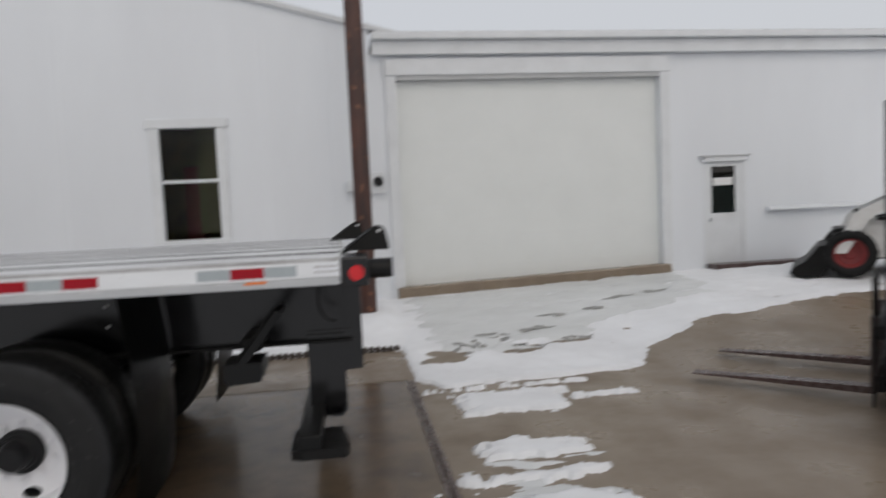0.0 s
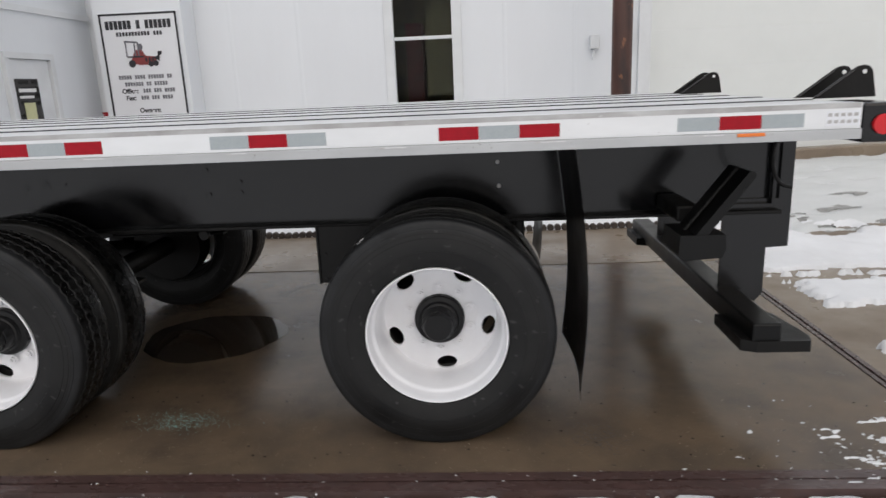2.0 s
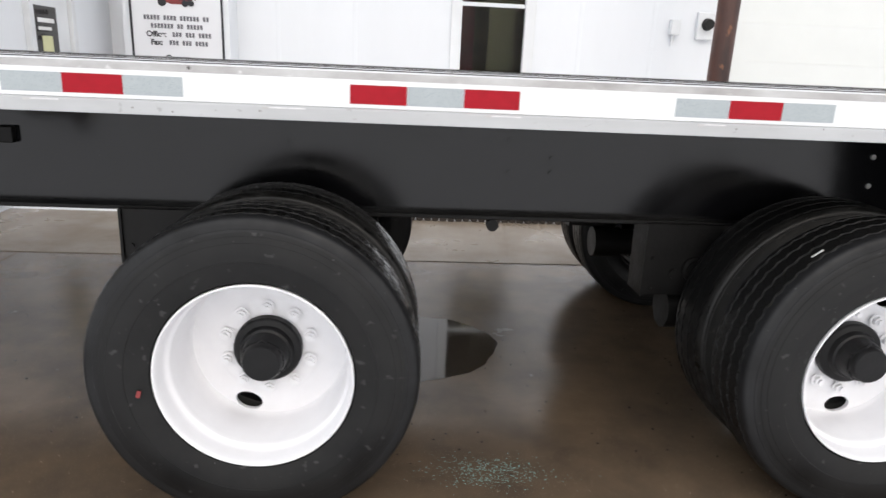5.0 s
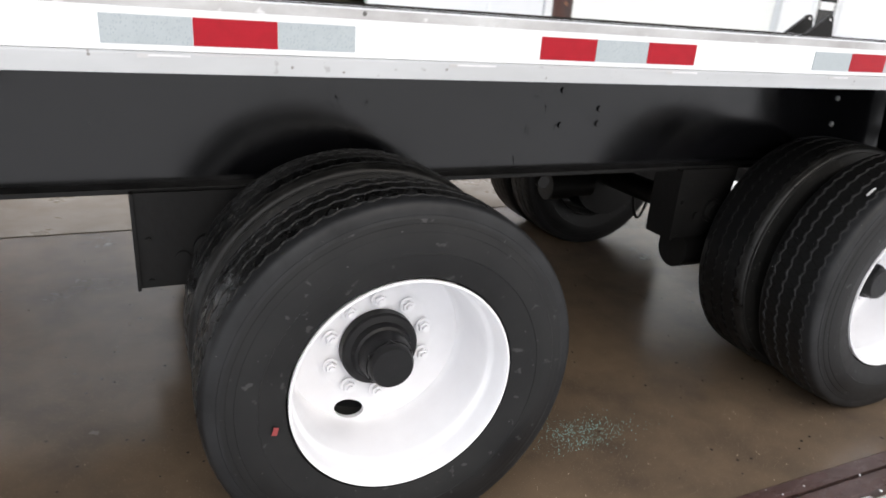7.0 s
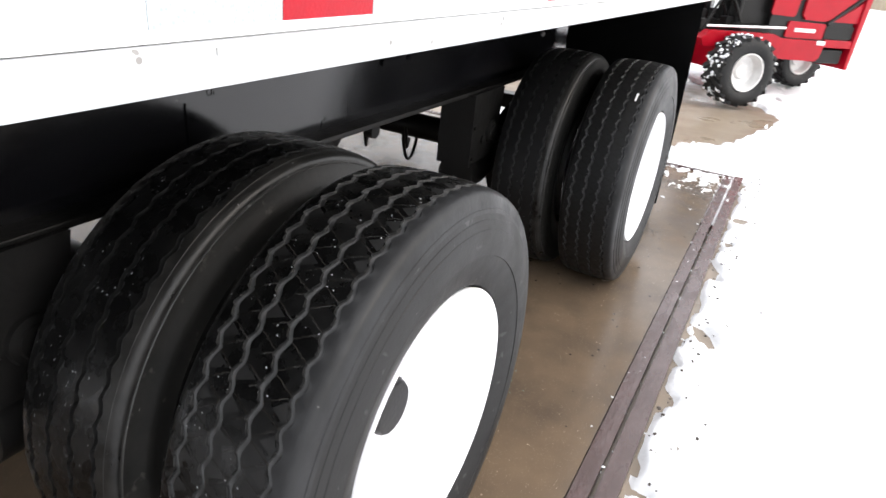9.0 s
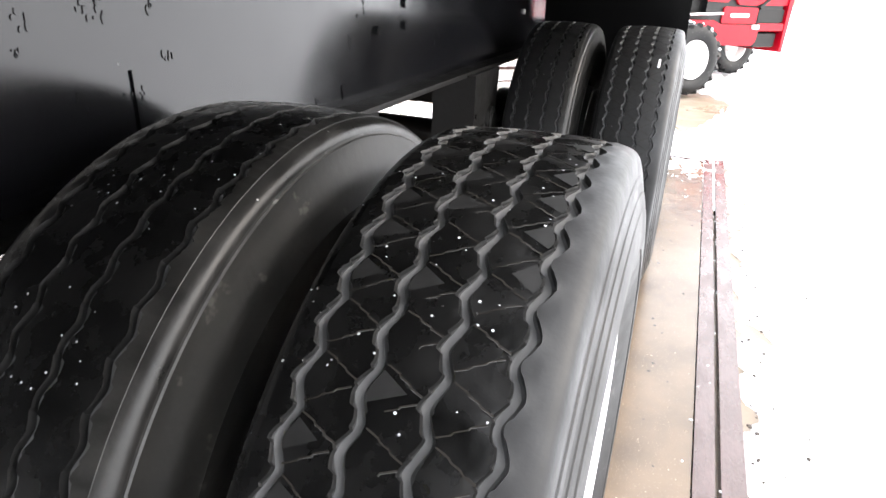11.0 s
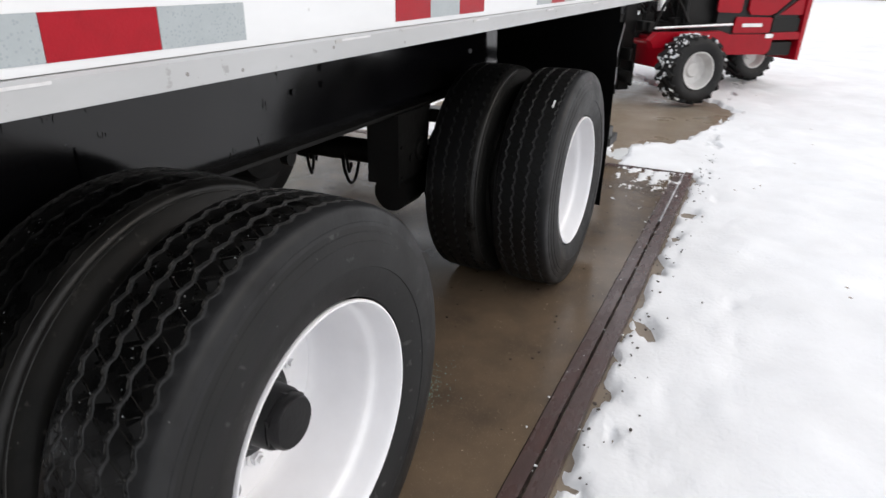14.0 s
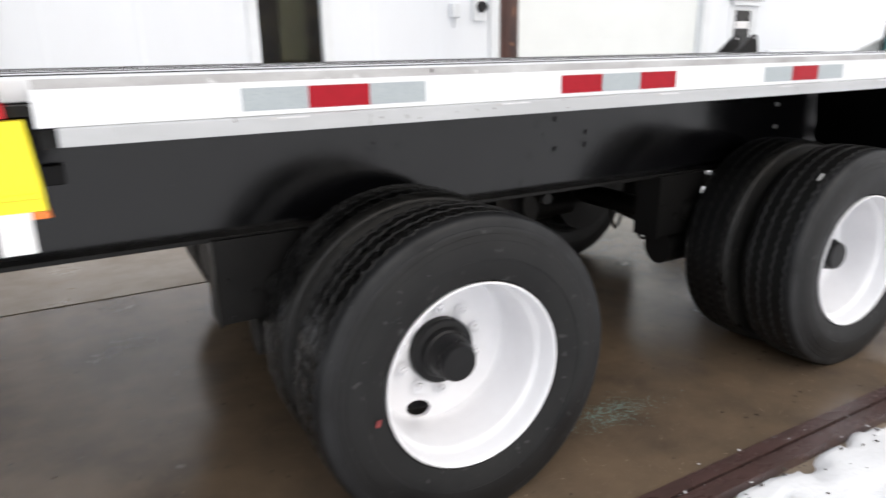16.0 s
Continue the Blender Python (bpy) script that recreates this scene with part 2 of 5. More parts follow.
M["yellow"] = material("yellow plastic", (0.85, 0.75, 0.02), 0.4, second=(0.8, 0.68, 0.02), scale=6)
M["paper"] = material("white paper", (0.8, 0.8, 0.8), 0.6)
M["edging"] = material("dark edging stone", (0.035, 0.028, 0.025), 0.7, second=(0.07, 0.055, 0.045), scale=12, bump=0.2, bump_scale=80)
M["teal"] = material("greenish glass crumbs", (0.16, 0.36, 0.33), 0.2, second=(0.3, 0.45, 0.42), scale=40)
M["far_blue"] = material("faded blue cladding", (0.05, 0.16, 0.3), 0.6, second=(0.06, 0.2, 0.36), scale=1)
M["far_tan"] = material("tan boards", (0.42, 0.34, 0.24), 0.7, second=(0.34, 0.27, 0.19), scale=3)
M["seat"] = material("grey vinyl", (0.06, 0.07, 0.085), 0.5)


# ---- mesh helpers ----
def mesh_of(name, bm, mat, smooth=False):
    me = bpy.data.meshes.new(name)
    bm.normal_update()
    bm.to_mesh(me)
    bm.free()
    for one in mat if isinstance(mat, (list, tuple)) else [mat]:
        me.materials.append(one)
    if smooth:
        me.polygons.foreach_set("use_smooth", [True] * len(me.polygons))
        me.set_sharp_from_angle(angle=radians(35))
    return me


def part(name, bm, mat, parent=None, label="", smooth=False):
    ob = new(name, bm if isinstance(bm, bpy.types.Mesh) else mesh_of(name, bm, mat, smooth))
    if parent:
        ob.parent = parent
    return tagged(ob, label)


def thing(name, label, category, m=None, group="", kind=""):
    ob = new(name)
    if m is not None:
        ob.matrix_world = m
    return tagged(ob, label, category, group, kind)


def box(bm, x0, x1, y0, y1, z0, z1, bevel=0.0, m=None, mat=0):
    made = bmesh.ops.create_cube(bm, size=1)
    vs = made["verts"]
    for v in vs:
        v.co = Vector((x0 + (v.co.x + 0.5) * (x1 - x0), y0 + (v.co.y + 0.5) * (y1 - y0), z0 + (v.co.z + 0.5) * (z1 - z0)))
    faces = {f for v in vs for f in v.link_faces}
    if bevel:
        edges = {e for v in vs for e in v.link_edges}
        out = bmesh.ops.bevel(bm, geom=list(edges), offset=bevel, segments=2, affect="EDGES", profile=0.5)
        faces = set(out["faces"]) | {f for f in faces if f.is_valid}
        vs = list({v for f in faces for v in f.verts})
    for f in faces:
        f.material_index = mat
    if m is not None:
        bmesh.ops.transform(bm, matrix=m, verts=vs)
    return bm


def boxm(*a, **k):
    return box(bmesh.new(), *a, **k)


def rod(bm, a, b, r, seg=12, r2=None, mat=0):
    a, b = Vector(a), Vector(b)
    made = bmesh.ops.create_cone(bm, cap_ends=True, segments=seg, radius1=r, radius2=r if r2 is None else r2, depth=(b - a).length)
    m = Matrix.Translation((a + b) / 2) @ (b - a).to_track_quat("Z", "Y").to_matrix().to_4x4()
    bmesh.ops.transform(bm, matrix=m, verts=made["verts"])
    for f in {f for v in made["verts"] for f in v.link_faces}:
        f.material_index = mat
    return bm


def lathe(bm, profile, seg=64, close=False, mat=0, m=None):
    """A profile of (y, radius), turned about the y axis."""
    rings = []
    for y, r in profile:
        rings.append([bm.verts.new((r * math.cos(2 * math.pi * k / seg), y, r * math.sin(2 * math.pi * k / seg))) for k in range(seg)])
    pairs = list(zip(rings, rings[1:])) + ([(rings[-1], rings[0])] if close else [])
    for p, q in pairs:
        for k in range(seg):
            bm.faces.new((p[k], q[k], q[(k + 1) % seg], p[(k + 1) % seg])).material_index = mat
    if m is not None:
        bmesh.ops.transform(bm, matrix=m, verts=[v for ring in rings for v in ring])
    return bm


def prism(bm, outline, axis, a, b, mat=0):
    """A flat outline, drawn out along an axis from a to b. Outline pairs are the two other axes in order."""
    def at(p, d):
        return Vector({"x": (d, p[0], p[1]), "y": (p[0], d, p[1]), "z": (p[0], p[1], d)}[axis])
    lo, hi = [bm.verts.new(at(p, a)) for p in outline], [bm.verts.new(at(p, b)) for p in outline]
    faces = [bm.faces.new(lo), bm.faces.new(hi)]
    for k in range(len(outline)):
        j = (k + 1) % len(outline)
        faces.append(bm.faces.new((lo[k], lo[j], hi[j], hi[k])))
    bmesh.ops.recalc_face_normals(bm, faces=faces)
    for f in faces:
        f.material_index = mat
    return bm


def tube(points, r, name, mat, parent=None, label="", res=3):
    cu = bpy.data.curves.new(name, "CURVE")
    cu.dimensions, cu.bevel_depth, cu.bevel_resolution, cu.resolution_u = "3D", r, res, 8
    sp = cu.splines.new("BEZIER")
    sp.bezier_points.add(len(points) - 1)
    for bp, p in zip(sp.bezier_points, points):
        bp.co, bp.handle_left_type, bp.handle_right_type = p, "AUTO", "AUTO"
    holder = bpy.data.objects.new(name, cu)
    me = bpy.data.meshes.new_from_object(holder)
    bpy.data.objects.remove(holder)
    me.name = name
    me.materials.clear()
    me.materials.append(mat)
    me.polygons.foreach_set("use_smooth", [True] * len(me.polygons))
    ob = new(name, me)
    if parent:
        ob.parent = parent
    return tagged(ob, label)


def grid_mesh(name, xs, ys, height, mat):
    xx, yy = np.meshgrid(xs, ys)
    zz = height(xx, yy)
    co = np.stack([xx, yy, zz], -1).reshape(-1, 3)
    nx, ny = len(xs), len(ys)
    k = (np.arange(ny - 1)[:, None] * nx + np.arange(nx - 1)).ravel()
    faces = np.stack([k, k + 1, k + 1 + nx, k + nx], -1)
    me = bpy.data.meshes.new(name)
    me.from_pydata(co, [], faces)
    me.materials.append(mat)
    me.polygons.foreach_set("use_smooth", [True] * len(me.polygons))
    return me


def smoothstep(a, b, v):
    t = np.clip((v - a) / (b - a), 0, 1)
    return t * t * (3 - 2 * t)


def wavy(x, y, seed=0.0, octaves=4, size=1.0):
    """A smooth irregular field between about -1 and 1, made of turned sines."""
    out, amp, f = np.zeros_like(x), 1.0, 1.0 / size
    for k in range(octaves):
        a = seed * 1.7 + k * 2.399
        u, w = x * math.cos(a) + y * math.sin(a), -x * math.sin(a) + y * math.cos(a)
        out += amp * np.sin(u * f * 2.1 + 1.3 * np.sin(w * f * 1.7 + k) + seed) * np.cos(w * f * 1.9 + 1.1 * np.sin(u * f * 1.3 - k) + 2 * seed)
        amp, f = amp * 0.6, f * 2.03
    return out


# ---- ground ----
WALL_Y = 6.56


def ground_height(x, y):
    dx = np.clip(x - 1.4, 0, 8)
    ramp = smoothstep(2.9 - 0.22 * dx, 6.5 - 0.22 * dx, y) * (0.27 + 0.032 * dx) * smoothstep(0.9, 1.5, x)
    bank = smoothstep(4.15, 5.2, y) * 0.2 * (1 - smoothstep(0.9, 1.5, x))
    return ramp + bank


far = np.r_[-400, -120, -50, -25, np.arange(-14, 14.1, 0.25), 25, 50, 120, 400]
pavement_zone = grid_mesh("ground", far, far, lambda x, y: ground_height(x, y) * (np.abs(x) < 15) - 0.035, M["apron"])
tagged(new("ground", pavement_zone), "damp brown concrete yard that reaches to the horizon", "ground", kind="structure")


FOOTPRINTS = ((1.71, 3.76), (2.03, 3.83), (2.24, 4.07), (2.8, 4.11), (3.16, 4.5), (3.77, 4.61), (4.14, 4.92), (4.68, 4.98), (2.5, 3.62), (3.1, 3.75), (1.62, 3.5))


def streak_of(x, y, x0, x1, y0, y1, n):
    """Near 1 inside a streak of snow with a crumbled edge."""
    d = np.minimum(np.minimum(x - x0, x1 - x) * 0.5, np.minimum(y - y0, y1 - y))
    return smoothstep(-0.012, 0.025, d + 0.034 * n + 0.014 * wavy(x * 0.6, y, 29.0, 3, 0.03))


def snow_cover(x, y):
    """Above zero where snow lies."""
    n = wavy(x, y, 1.0, 5, 0.9)
    fine = wavy(x * 0.7, y, 3.0, 5, 0.14)
    field = 0.85 + 0.2 * n + 0.26 * fine
    slab = smoothstep(-0.37, -0.325, y + 0.02 * fine) * (1 - smoothstep(4.05, 4.15, y)) * (1 - smoothstep(1.22, 1.3, x))
    # ploughed ground before the garage, bounded towards the door by a curved edge
    top = np.interp(x, [1.2, 1.5, 2.5, 3.45, 3.75, 4.3, 4.75, 5.2, 6.5], [2.95, 2.55, 2.60, 2.74, 3.2, 3.65, 3.93, 3.95, 4.1])
    low = np.interp(x, [1.9, 2.4, 3.4, 4.1, 4.6, 5.4, 7.0], [0.25, -0.12, -0.38, -0.5, -0.2, 0.45, 1.4])
    crumb = wavy(x * 0.45, y, 19.0, 4, 0.07)
    d = np.minimum(np.minimum(x - 1.22, top - y), np.minimum(y - low, 7.4 - x))
    bare = smoothstep(-0.05, 0.05, d + 0.05 * n * smoothstep(2.6, 3.2, x) + 0.035 * crumb)
    # streaks of snow left lying across the bare strip beside the pad
    left_over = np.maximum.reduce([streak_of(x, y, 1.54, 2.42 + 0.25 * (y - 2.0), 1.70, 2.27, crumb), streak_of(x, y, 1.52, 2.18, 0.80, 1.14 - 0.3 * np.abs(x - 1.72), crumb),
                                   streak_of(x, y, 1.45, 2.2, 0.43 + 0.03 * (x - 1.5), 0.53 + 0.08 * (x - 1.5), crumb), streak_of(x, y, 1.27, 2.2, -0.45, 0.27 - 0.32 * np.abs(x - 1.88), crumb),
                                   streak_of(x, y, 1.22, 1.45, 0.50, 0.56, crumb), streak_of(x, y, 1.3, 2.9, 2.42, 2.47, 0.6 * crumb), streak_of(x, y, 2.5, 3.0, 1.95, 2.03, crumb) * 0.9])
    bare = bare * (1 - left_over)
    worn = 0.45 * smoothstep(0.1, 0.9, wavy(x, y * 1.6, 9.0, 4, 0.5)) * smoothstep(1.2, 1.6, x) * smoothstep(3.0, 3.4, y)
    steps = 0.0 * x
    for px, py in FOOTPRINTS:
        steps += 4.0 * np.exp(-(((x - px) / 0.2) ** 2 + ((y - py) / 0.1) ** 2))
    holes = 1.0 * smoothstep(0.4, 0.8, wavy(x * 0.7, y, 11.0, 4, 0.12)) * smoothstep(-0.52, -0.37, y) * (1 - smoothstep(-0.33, -0.3, y)) * smoothstep(-5, -3, x)
    return field - 1.5 * slab - 1.7 * bare - worn - steps - holes


def snow_height(x, y):
    d = snow_cover(x, y)
    near = np.abs(x) < 15
    lift = 0.0 * x + smoothstep(4.12, 4.3, y) * (1 - smoothstep(1.1, 1.35, x)) * near * 0.06
    return ground_height(x, y) * near - 0.05 + 0.048 * smoothstep(-0.2, 0.6, d) + 0.005 * wavy(x, y, 5.0, 4, 0.3) + 0.01 * wavy(x, y, 6.0, 3, 0.35) * smoothstep(-0.5, -0.8, y) + lift


near_x = np.r_[-400, -120, -50, -25, -14, np.arange(-9, -3, 0.15), np.arange(-3, 1, 0.04), np.arange(1, 3.5, 0.022), np.arange(3.5, 8, 0.05), np.arange(8, 14, 0.25), 25, 50, 120, 400]
near_y = np.r_[-400, -120, -50, -25, np.arange(-14, -2.5, 0.25), np.arange(-2.5, -0.8, 0.08), np.arange(-0.8, 2.8, 0.022), np.arange(2.8, 6.7, 0.045), 9, 14, 25, 50, 120, 400]
tagged(new("snow", grid_mesh("snow", near_x, near_y, snow_height, M["snow"])), "thin trodden snow with footprints over the yard", "snow", kind="stuff")



def slush_height(x, y):
    """A grey trodden film over the snow before the garage door."""
    low = np.interp(x, [1.4, 1.52, 1.7, 2.25, 2.85, 3.55, 4.3, 5.2], [5.0, 4.1, 3.7, 3.56, 3.62, 3.9, 4.18, 4.65])
    d = np.minimum(np.minimum(x - 1.42, 5.5 + 0.25 * (y - 5) - x), np.minimum(y - low, 6.5 - y)) + 0.13 * wavy(x * 0.4, y, 13.0, 5, 0.25)
    return ground_height(x, y) - 0.07 + 0.092 * smoothstep(-0.15, 0.3, d) + 0.003 * wavy(x, y, 2.0, 3, 0.2) - 0.03 * smoothstep(0.75, 1.2, wavy(x * 0.5, y * 1.6, 23.0, 4, 0.28))


tagged(new("slush", grid_mesh("slush", np.arange(1.3, 6.2, 0.05), np.arange(3.0, 6.6, 0.04), slush_height, M["slush"])), "grey trodden slush before the garage door", "slush", kind="stuff")


def wet_prints():
    """Dark wet spots with ragged, drawn-out ends where feet have melted the slush."""
    rng = random.Random(31)
    verts, faces = [], []
    for px, py in FOOTPRINTS + tuple((rng.uniform(1.6, 3.4), rng.uniform(3.55, 4.0)) for _ in range(9)):
        small = 1.0 if (px, py) in FOOTPRINTS else 0.45
        for _ in range(3):
            cx, cy = px + rng.gauss(0, 0.06), py + rng.gauss(0, 0.025)
            rx, ry = small * rng.uniform(0.07, 0.16), small * rng.uniform(0.025, 0.05)
            ring = [(cx + rx * q * math.cos(a), cy + ry * q * math.sin(a)) for q, a in ((rng.uniform(0.6, 1.15), 6.2832 * k / 22) for k in range(22))]
            n = len(verts)
            for x, y in [(cx, cy)] + ring:
                z = max(float(slush_height(np.array(x), np.array(y))), float(snow_height(np.array(x), np.array(y))))
                verts.append((x, y, z + 0.005))
            faces += [(n, n + 1 + k, n + 1 + (k + 1) % 22) for k in range(22)]
    me = bpy.data.meshes.new("wet_prints")
    me.from_pydata(verts, [], faces)
    me.materials.append(M["print"])
    return me


tagged(new("wet_prints", wet_prints()), "dark wet footprints melted into the slush", "footprints", kind="stuff")


def low_slush_height(x, y):
    """Grey slush between the streaks of snow beside the pad."""
    n = wavy(x * 0.35, y, 17.0, 4, 0.16)
    d = np.minimum(np.minimum(x - 1.38, 2.08 - x) * 0.5, np.minimum(y + 0.3, 0.82 - y)) + 0.1 * n - 0.04
    return -0.05 + 0.03 * smoothstep(-0.1, 0.15, d)


tagged(new("slush", grid_mesh("slush", np.arange(1.3, 2.6, 0.025), np.arange(-0.5, 1.5, 0.02), low_slush_height, M["slush"])), "thin grey slush between streaks of snow", "slush", kind="stuff")

# the concrete pad with its steel edging
pad = thing("concrete_pad", "wet brown concrete pad with steel edging under the trailer", "pavement", kind="structure")
for x0, x1 in ((-9.0, -5.2), (-5.19, 1.17)):
    part("slab", boxm(x0, x1, -0.205, 2.80, -0.3, 0.0), M["concrete"], pad)
part("apron_strip", boxm(-9.0, 1.17, 2.812, 4.12, -0.3, 0.004), M["apron"], pad)
part("steel_edge", boxm(-9.0, 1.19, -0.262, -0.209, -0.2, 0.004), M["steel_edge"], pad)
part("steel_edge", boxm(-9.0, 1.26, -0.335, -0.276, -0.2, 0.006), M["steel_edge"], pad)
part("gap_floor", boxm(-9.0, 1.2, -0.3, -0.2, -0.25, -0.06), M["gap"], pad)
part("steel_edge", boxm(1.175, 1.2, -0.2, 2.8, -0.2, 0.004), M["steel_edge"], pad)
part("steel_edge", boxm(1.215, 1.245, -0.27, 2.8, -0.2, 0.004), M["steel_edge"], pad)


def frost_height(x, y):
    """Thin drawn-out streaks of snow blown onto the pad's open corner."""
    n = wavy(x * 0.4, y, 41.0, 5, 0.07) + 0.5 * wavy(x * 0.8, y, 43.0, 3, 0.03)
    reach = 1.5 * smoothstep(0.15, 1.15, x) * (1 - smoothstep(-0.1, 0.3 + 0.2 * smoothstep(0.8, 1.2, x), y)) - 1.2
    return -0.008 + 0.0145 * smoothstep(-0.1, 0.5, n * 0.8 + reach)


tagged(new("blown_snow", grid_mesh("blown_snow", np.arange(0.1, 1.2, 0.014), np.arange(-0.3, 0.5, 0.011), frost_height, M["snow"])), "thin streaks of blown snow on the pad's corner", "snow", kind="stuff")

# a shallow sheet of standing water on the pad
M["water"] = material("standing water over concrete", (0.03, 0.023, 0.017), 0.05, second=(0.04, 0.03, 0.022), scale=5, contrast=0.5, bump=0.006, bump_scale=12, spec=0.5)
for cx, cy, rx, ry, seed in ((-2.45, 1.33, 0.44, 0.40, 0.3),):
    ring = []
    for k in range(160):
        a = 2 * math.pi * k / 160
        q = 1 + 0.03 * math.sin(3 * a + seed) + 0.018 * math.sin(7 * a + 2 * seed) + 0.008 * math.sin(19 * a)
        ring.append((cx + rx * q * math.cos(a), cy + ry * q * math.sin(a)))
    part("water_film", prism(bmesh.new(), ring, "z", -0.01, 0.0012), M["water"], pad, "thin standing water")

# ---- building ----
def wall_with_openings(name, x0, x1, y, z0, z1, holes, thick=0.18, mat=None):
    """A wall along x whose front is at y, pierced by holes (x0, x1, z0, z1)."""
    bm = bmesh.new()
    xs = sorted({x0, x1, *[h[0] for h in holes], *[h[1] for h in holes]})
    zs = sorted({z0, z1, *[h[2] for h in holes], *[h[3] for h in holes]})
    for a, b in zip(xs, xs[1:]):
        run = None
        for c, d in zip(zs, zs[1:]):
            if any(h[0] <= a and b <= h[1] and h[2] <= c and d <= h[3] for h in holes):
                continue
            box(bm, a, b, y, y + thick, c, d)
    bmesh.ops.remove_doubles(bm, verts=bm.verts, dist=1e-5)
    return part(name, bm, mat or M["siding"])


WIN = (-1.90, -0.99, 1.26, 2.93)
GATE = (1.53, 5.64, 0.1, 3.48)
DOOR2 = (6.42, 7.02, 0.3, 2.12)
tagged(wall_with_openings("wall_north", -14, 1.15, WALL_Y, -0.3, 3.9, [WIN]), "white painted steel clad wall under a gable", "wall", kind="structure")
RAKE = 0.249
tagged(part("gable", prism(bmesh.new(), [(-14, 3.9), (1.15, 3.9), (1.15, 4.21), (-14, 4.21 + 15.15 * RAKE)], "y", WALL_Y, WALL_Y + 0.18), M["siding"]), "white gable wall under the roof's edge", "wall", kind="structure")
tagged(wall_with_openings("wall_east", 1.15, 30, WALL_Y + 0.02, -0.3, 3.86, [GATE, DOOR2]), "white painted wall beside the big garage door", "wall", kind="structure")

# upright laps of the wall's steel sheets
wall_n = bpy.data.objects["wall_north"]
seam = mesh_of("sheet_lap", prism(bmesh.new(), [(-0.03, 0.0), (-0.012, -0.0025), (0.012, -0.0025), (0.03, 0.0), (0.03, 0.002), (-0.03, 0.002)], "z", -0.3, 4.2), M["siding"])
for k in range(14):
    x = 0.55 - 0.915 * k
    if x > 0.7 or -2.2 < x < -0.85 or -5.9 < x < -4.4:
        continue
    part("sheet_lap", seam, None, wall_n).location = (x, WALL_Y, 0)

# rake and eaves
roof = thing("roof_edge", "white roof edge and fascia boards of the building", "roof", kind="structure")
part("rake_board", prism(bmesh.new(), [(-14, 4.2 + 15.15 * RAKE), (1.75, 4.06), (1.75, 4.13), (-14, 4.33 + 15.15 * RAKE)], "y", WALL_Y - 0.06, WALL_Y + 0.2), M["roof"], roof)
part("fascia", boxm(1.2, 30, WALL_Y - 0.10, WALL_Y - 0.002, 3.83, 4.02), M["trim"], roof)
part("gutter", boxm(1.2, 30, WALL_Y - 0.2, WALL_Y - 0.06, 4.03, 4.12, 0.01), M["trim"], roof)
part("roof_sheet", boxm(1.2, 30, WALL_Y - 0.1, WALL_Y + 9, 4.115, 4.16), M["roof"], roof)


def window(name, x0, x1, z0, z1, y):
    w = thing(name, "white framed double hung window with dark panes", "window", kind="structure")
    t = 0.07
    frame_bm = bmesh.new()
    box(frame_bm, x0 - 0.06, x0 + t, y - 0.03, y + 0.09, z0, z1, 0.006)
    box(frame_bm, x1 - t, x1 + 0.06, y - 0.03, y + 0.09, z0, z1, 0.006)
    box(frame_bm, x0 - 0.1, x1 + 0.1, y - 0.05, y + 0.09, z1 - t, z1 + 0.06, 0.006)
    part("window_frame", frame_bm, M["trim"], w)
    part("window_sill", boxm(x0 - 0.07, x1 + 0.07, y - 0.07, y + 0.09, z0 - 0.05, z0 + 0.03, 0.008), M["trim"], w)
    mid = (z0 + z1) / 2 + 0.02
    part("meeting_rail", boxm(x0 + t, x1 - t, y + 0.0, y + 0.07, mid - 0.022, mid + 0.022, 0.004), M["trim"], w)
    for a, b in ((z0 + 0.03, mid - 0.02), (mid + 0.02, z1 - t)):
        part("pane", boxm(x0 + t, x1 - t, y + 0.05, y + 0.056, a, b), M["glass"], w).visible_shadow = False
    room = bmesh.new()
    box(room, x0 - 1.0, x1 + 1.0, y + 2.4, y + 2.5, z0 - 1.2, z1 + 0.3)
    box(room, x0 - 1.1, x0 - 1.0, y + 0.2, y + 2.5, z0 - 1.2, z1 + 0.3)
    box(room, x1 + 1.0, x1 + 1.1, y + 0.2, y + 2.5, z0 - 1.2, z1 + 0.3)
    box(room, x0 - 1.1, x1 + 1.1, y + 0.2, y + 2.5, z1 + 0.3, z1 + 0.4)
    box(room, x0 - 1.1, x1 + 1.1, y + 0.2, y + 2.5, z0 - 1.3, z0 - 1.2)
    part("room_behind", room, M["interior"], w, "dim brown room behind the panes")
    part("curtain", boxm(x1 - 0.45, x1 - 0.1, y + 0.5, y + 0.53, z0 + 0.1, z1), M["curtain"], w, "olive curtain inside")
    part("cabinet", boxm(x0 + 0.1, x0 + 0.35, y + 1.2, y + 1.6, z0 - 1.2, z0 + 1.15), M["wheel_red"], w, "red cabinet inside")
    part("bulb", rod(bmesh.new(), ((x0 + x1) / 2, y + 1.5, z1 - 0.35), ((x0 + x1) / 2 + 0.05, y + 1.5, z1 - 0.33), 0.03), M["lamp_glow"], w, "small lit lamp inside")
    return w


window("window_1", *WIN[:2], *WIN[2:], WALL_Y)

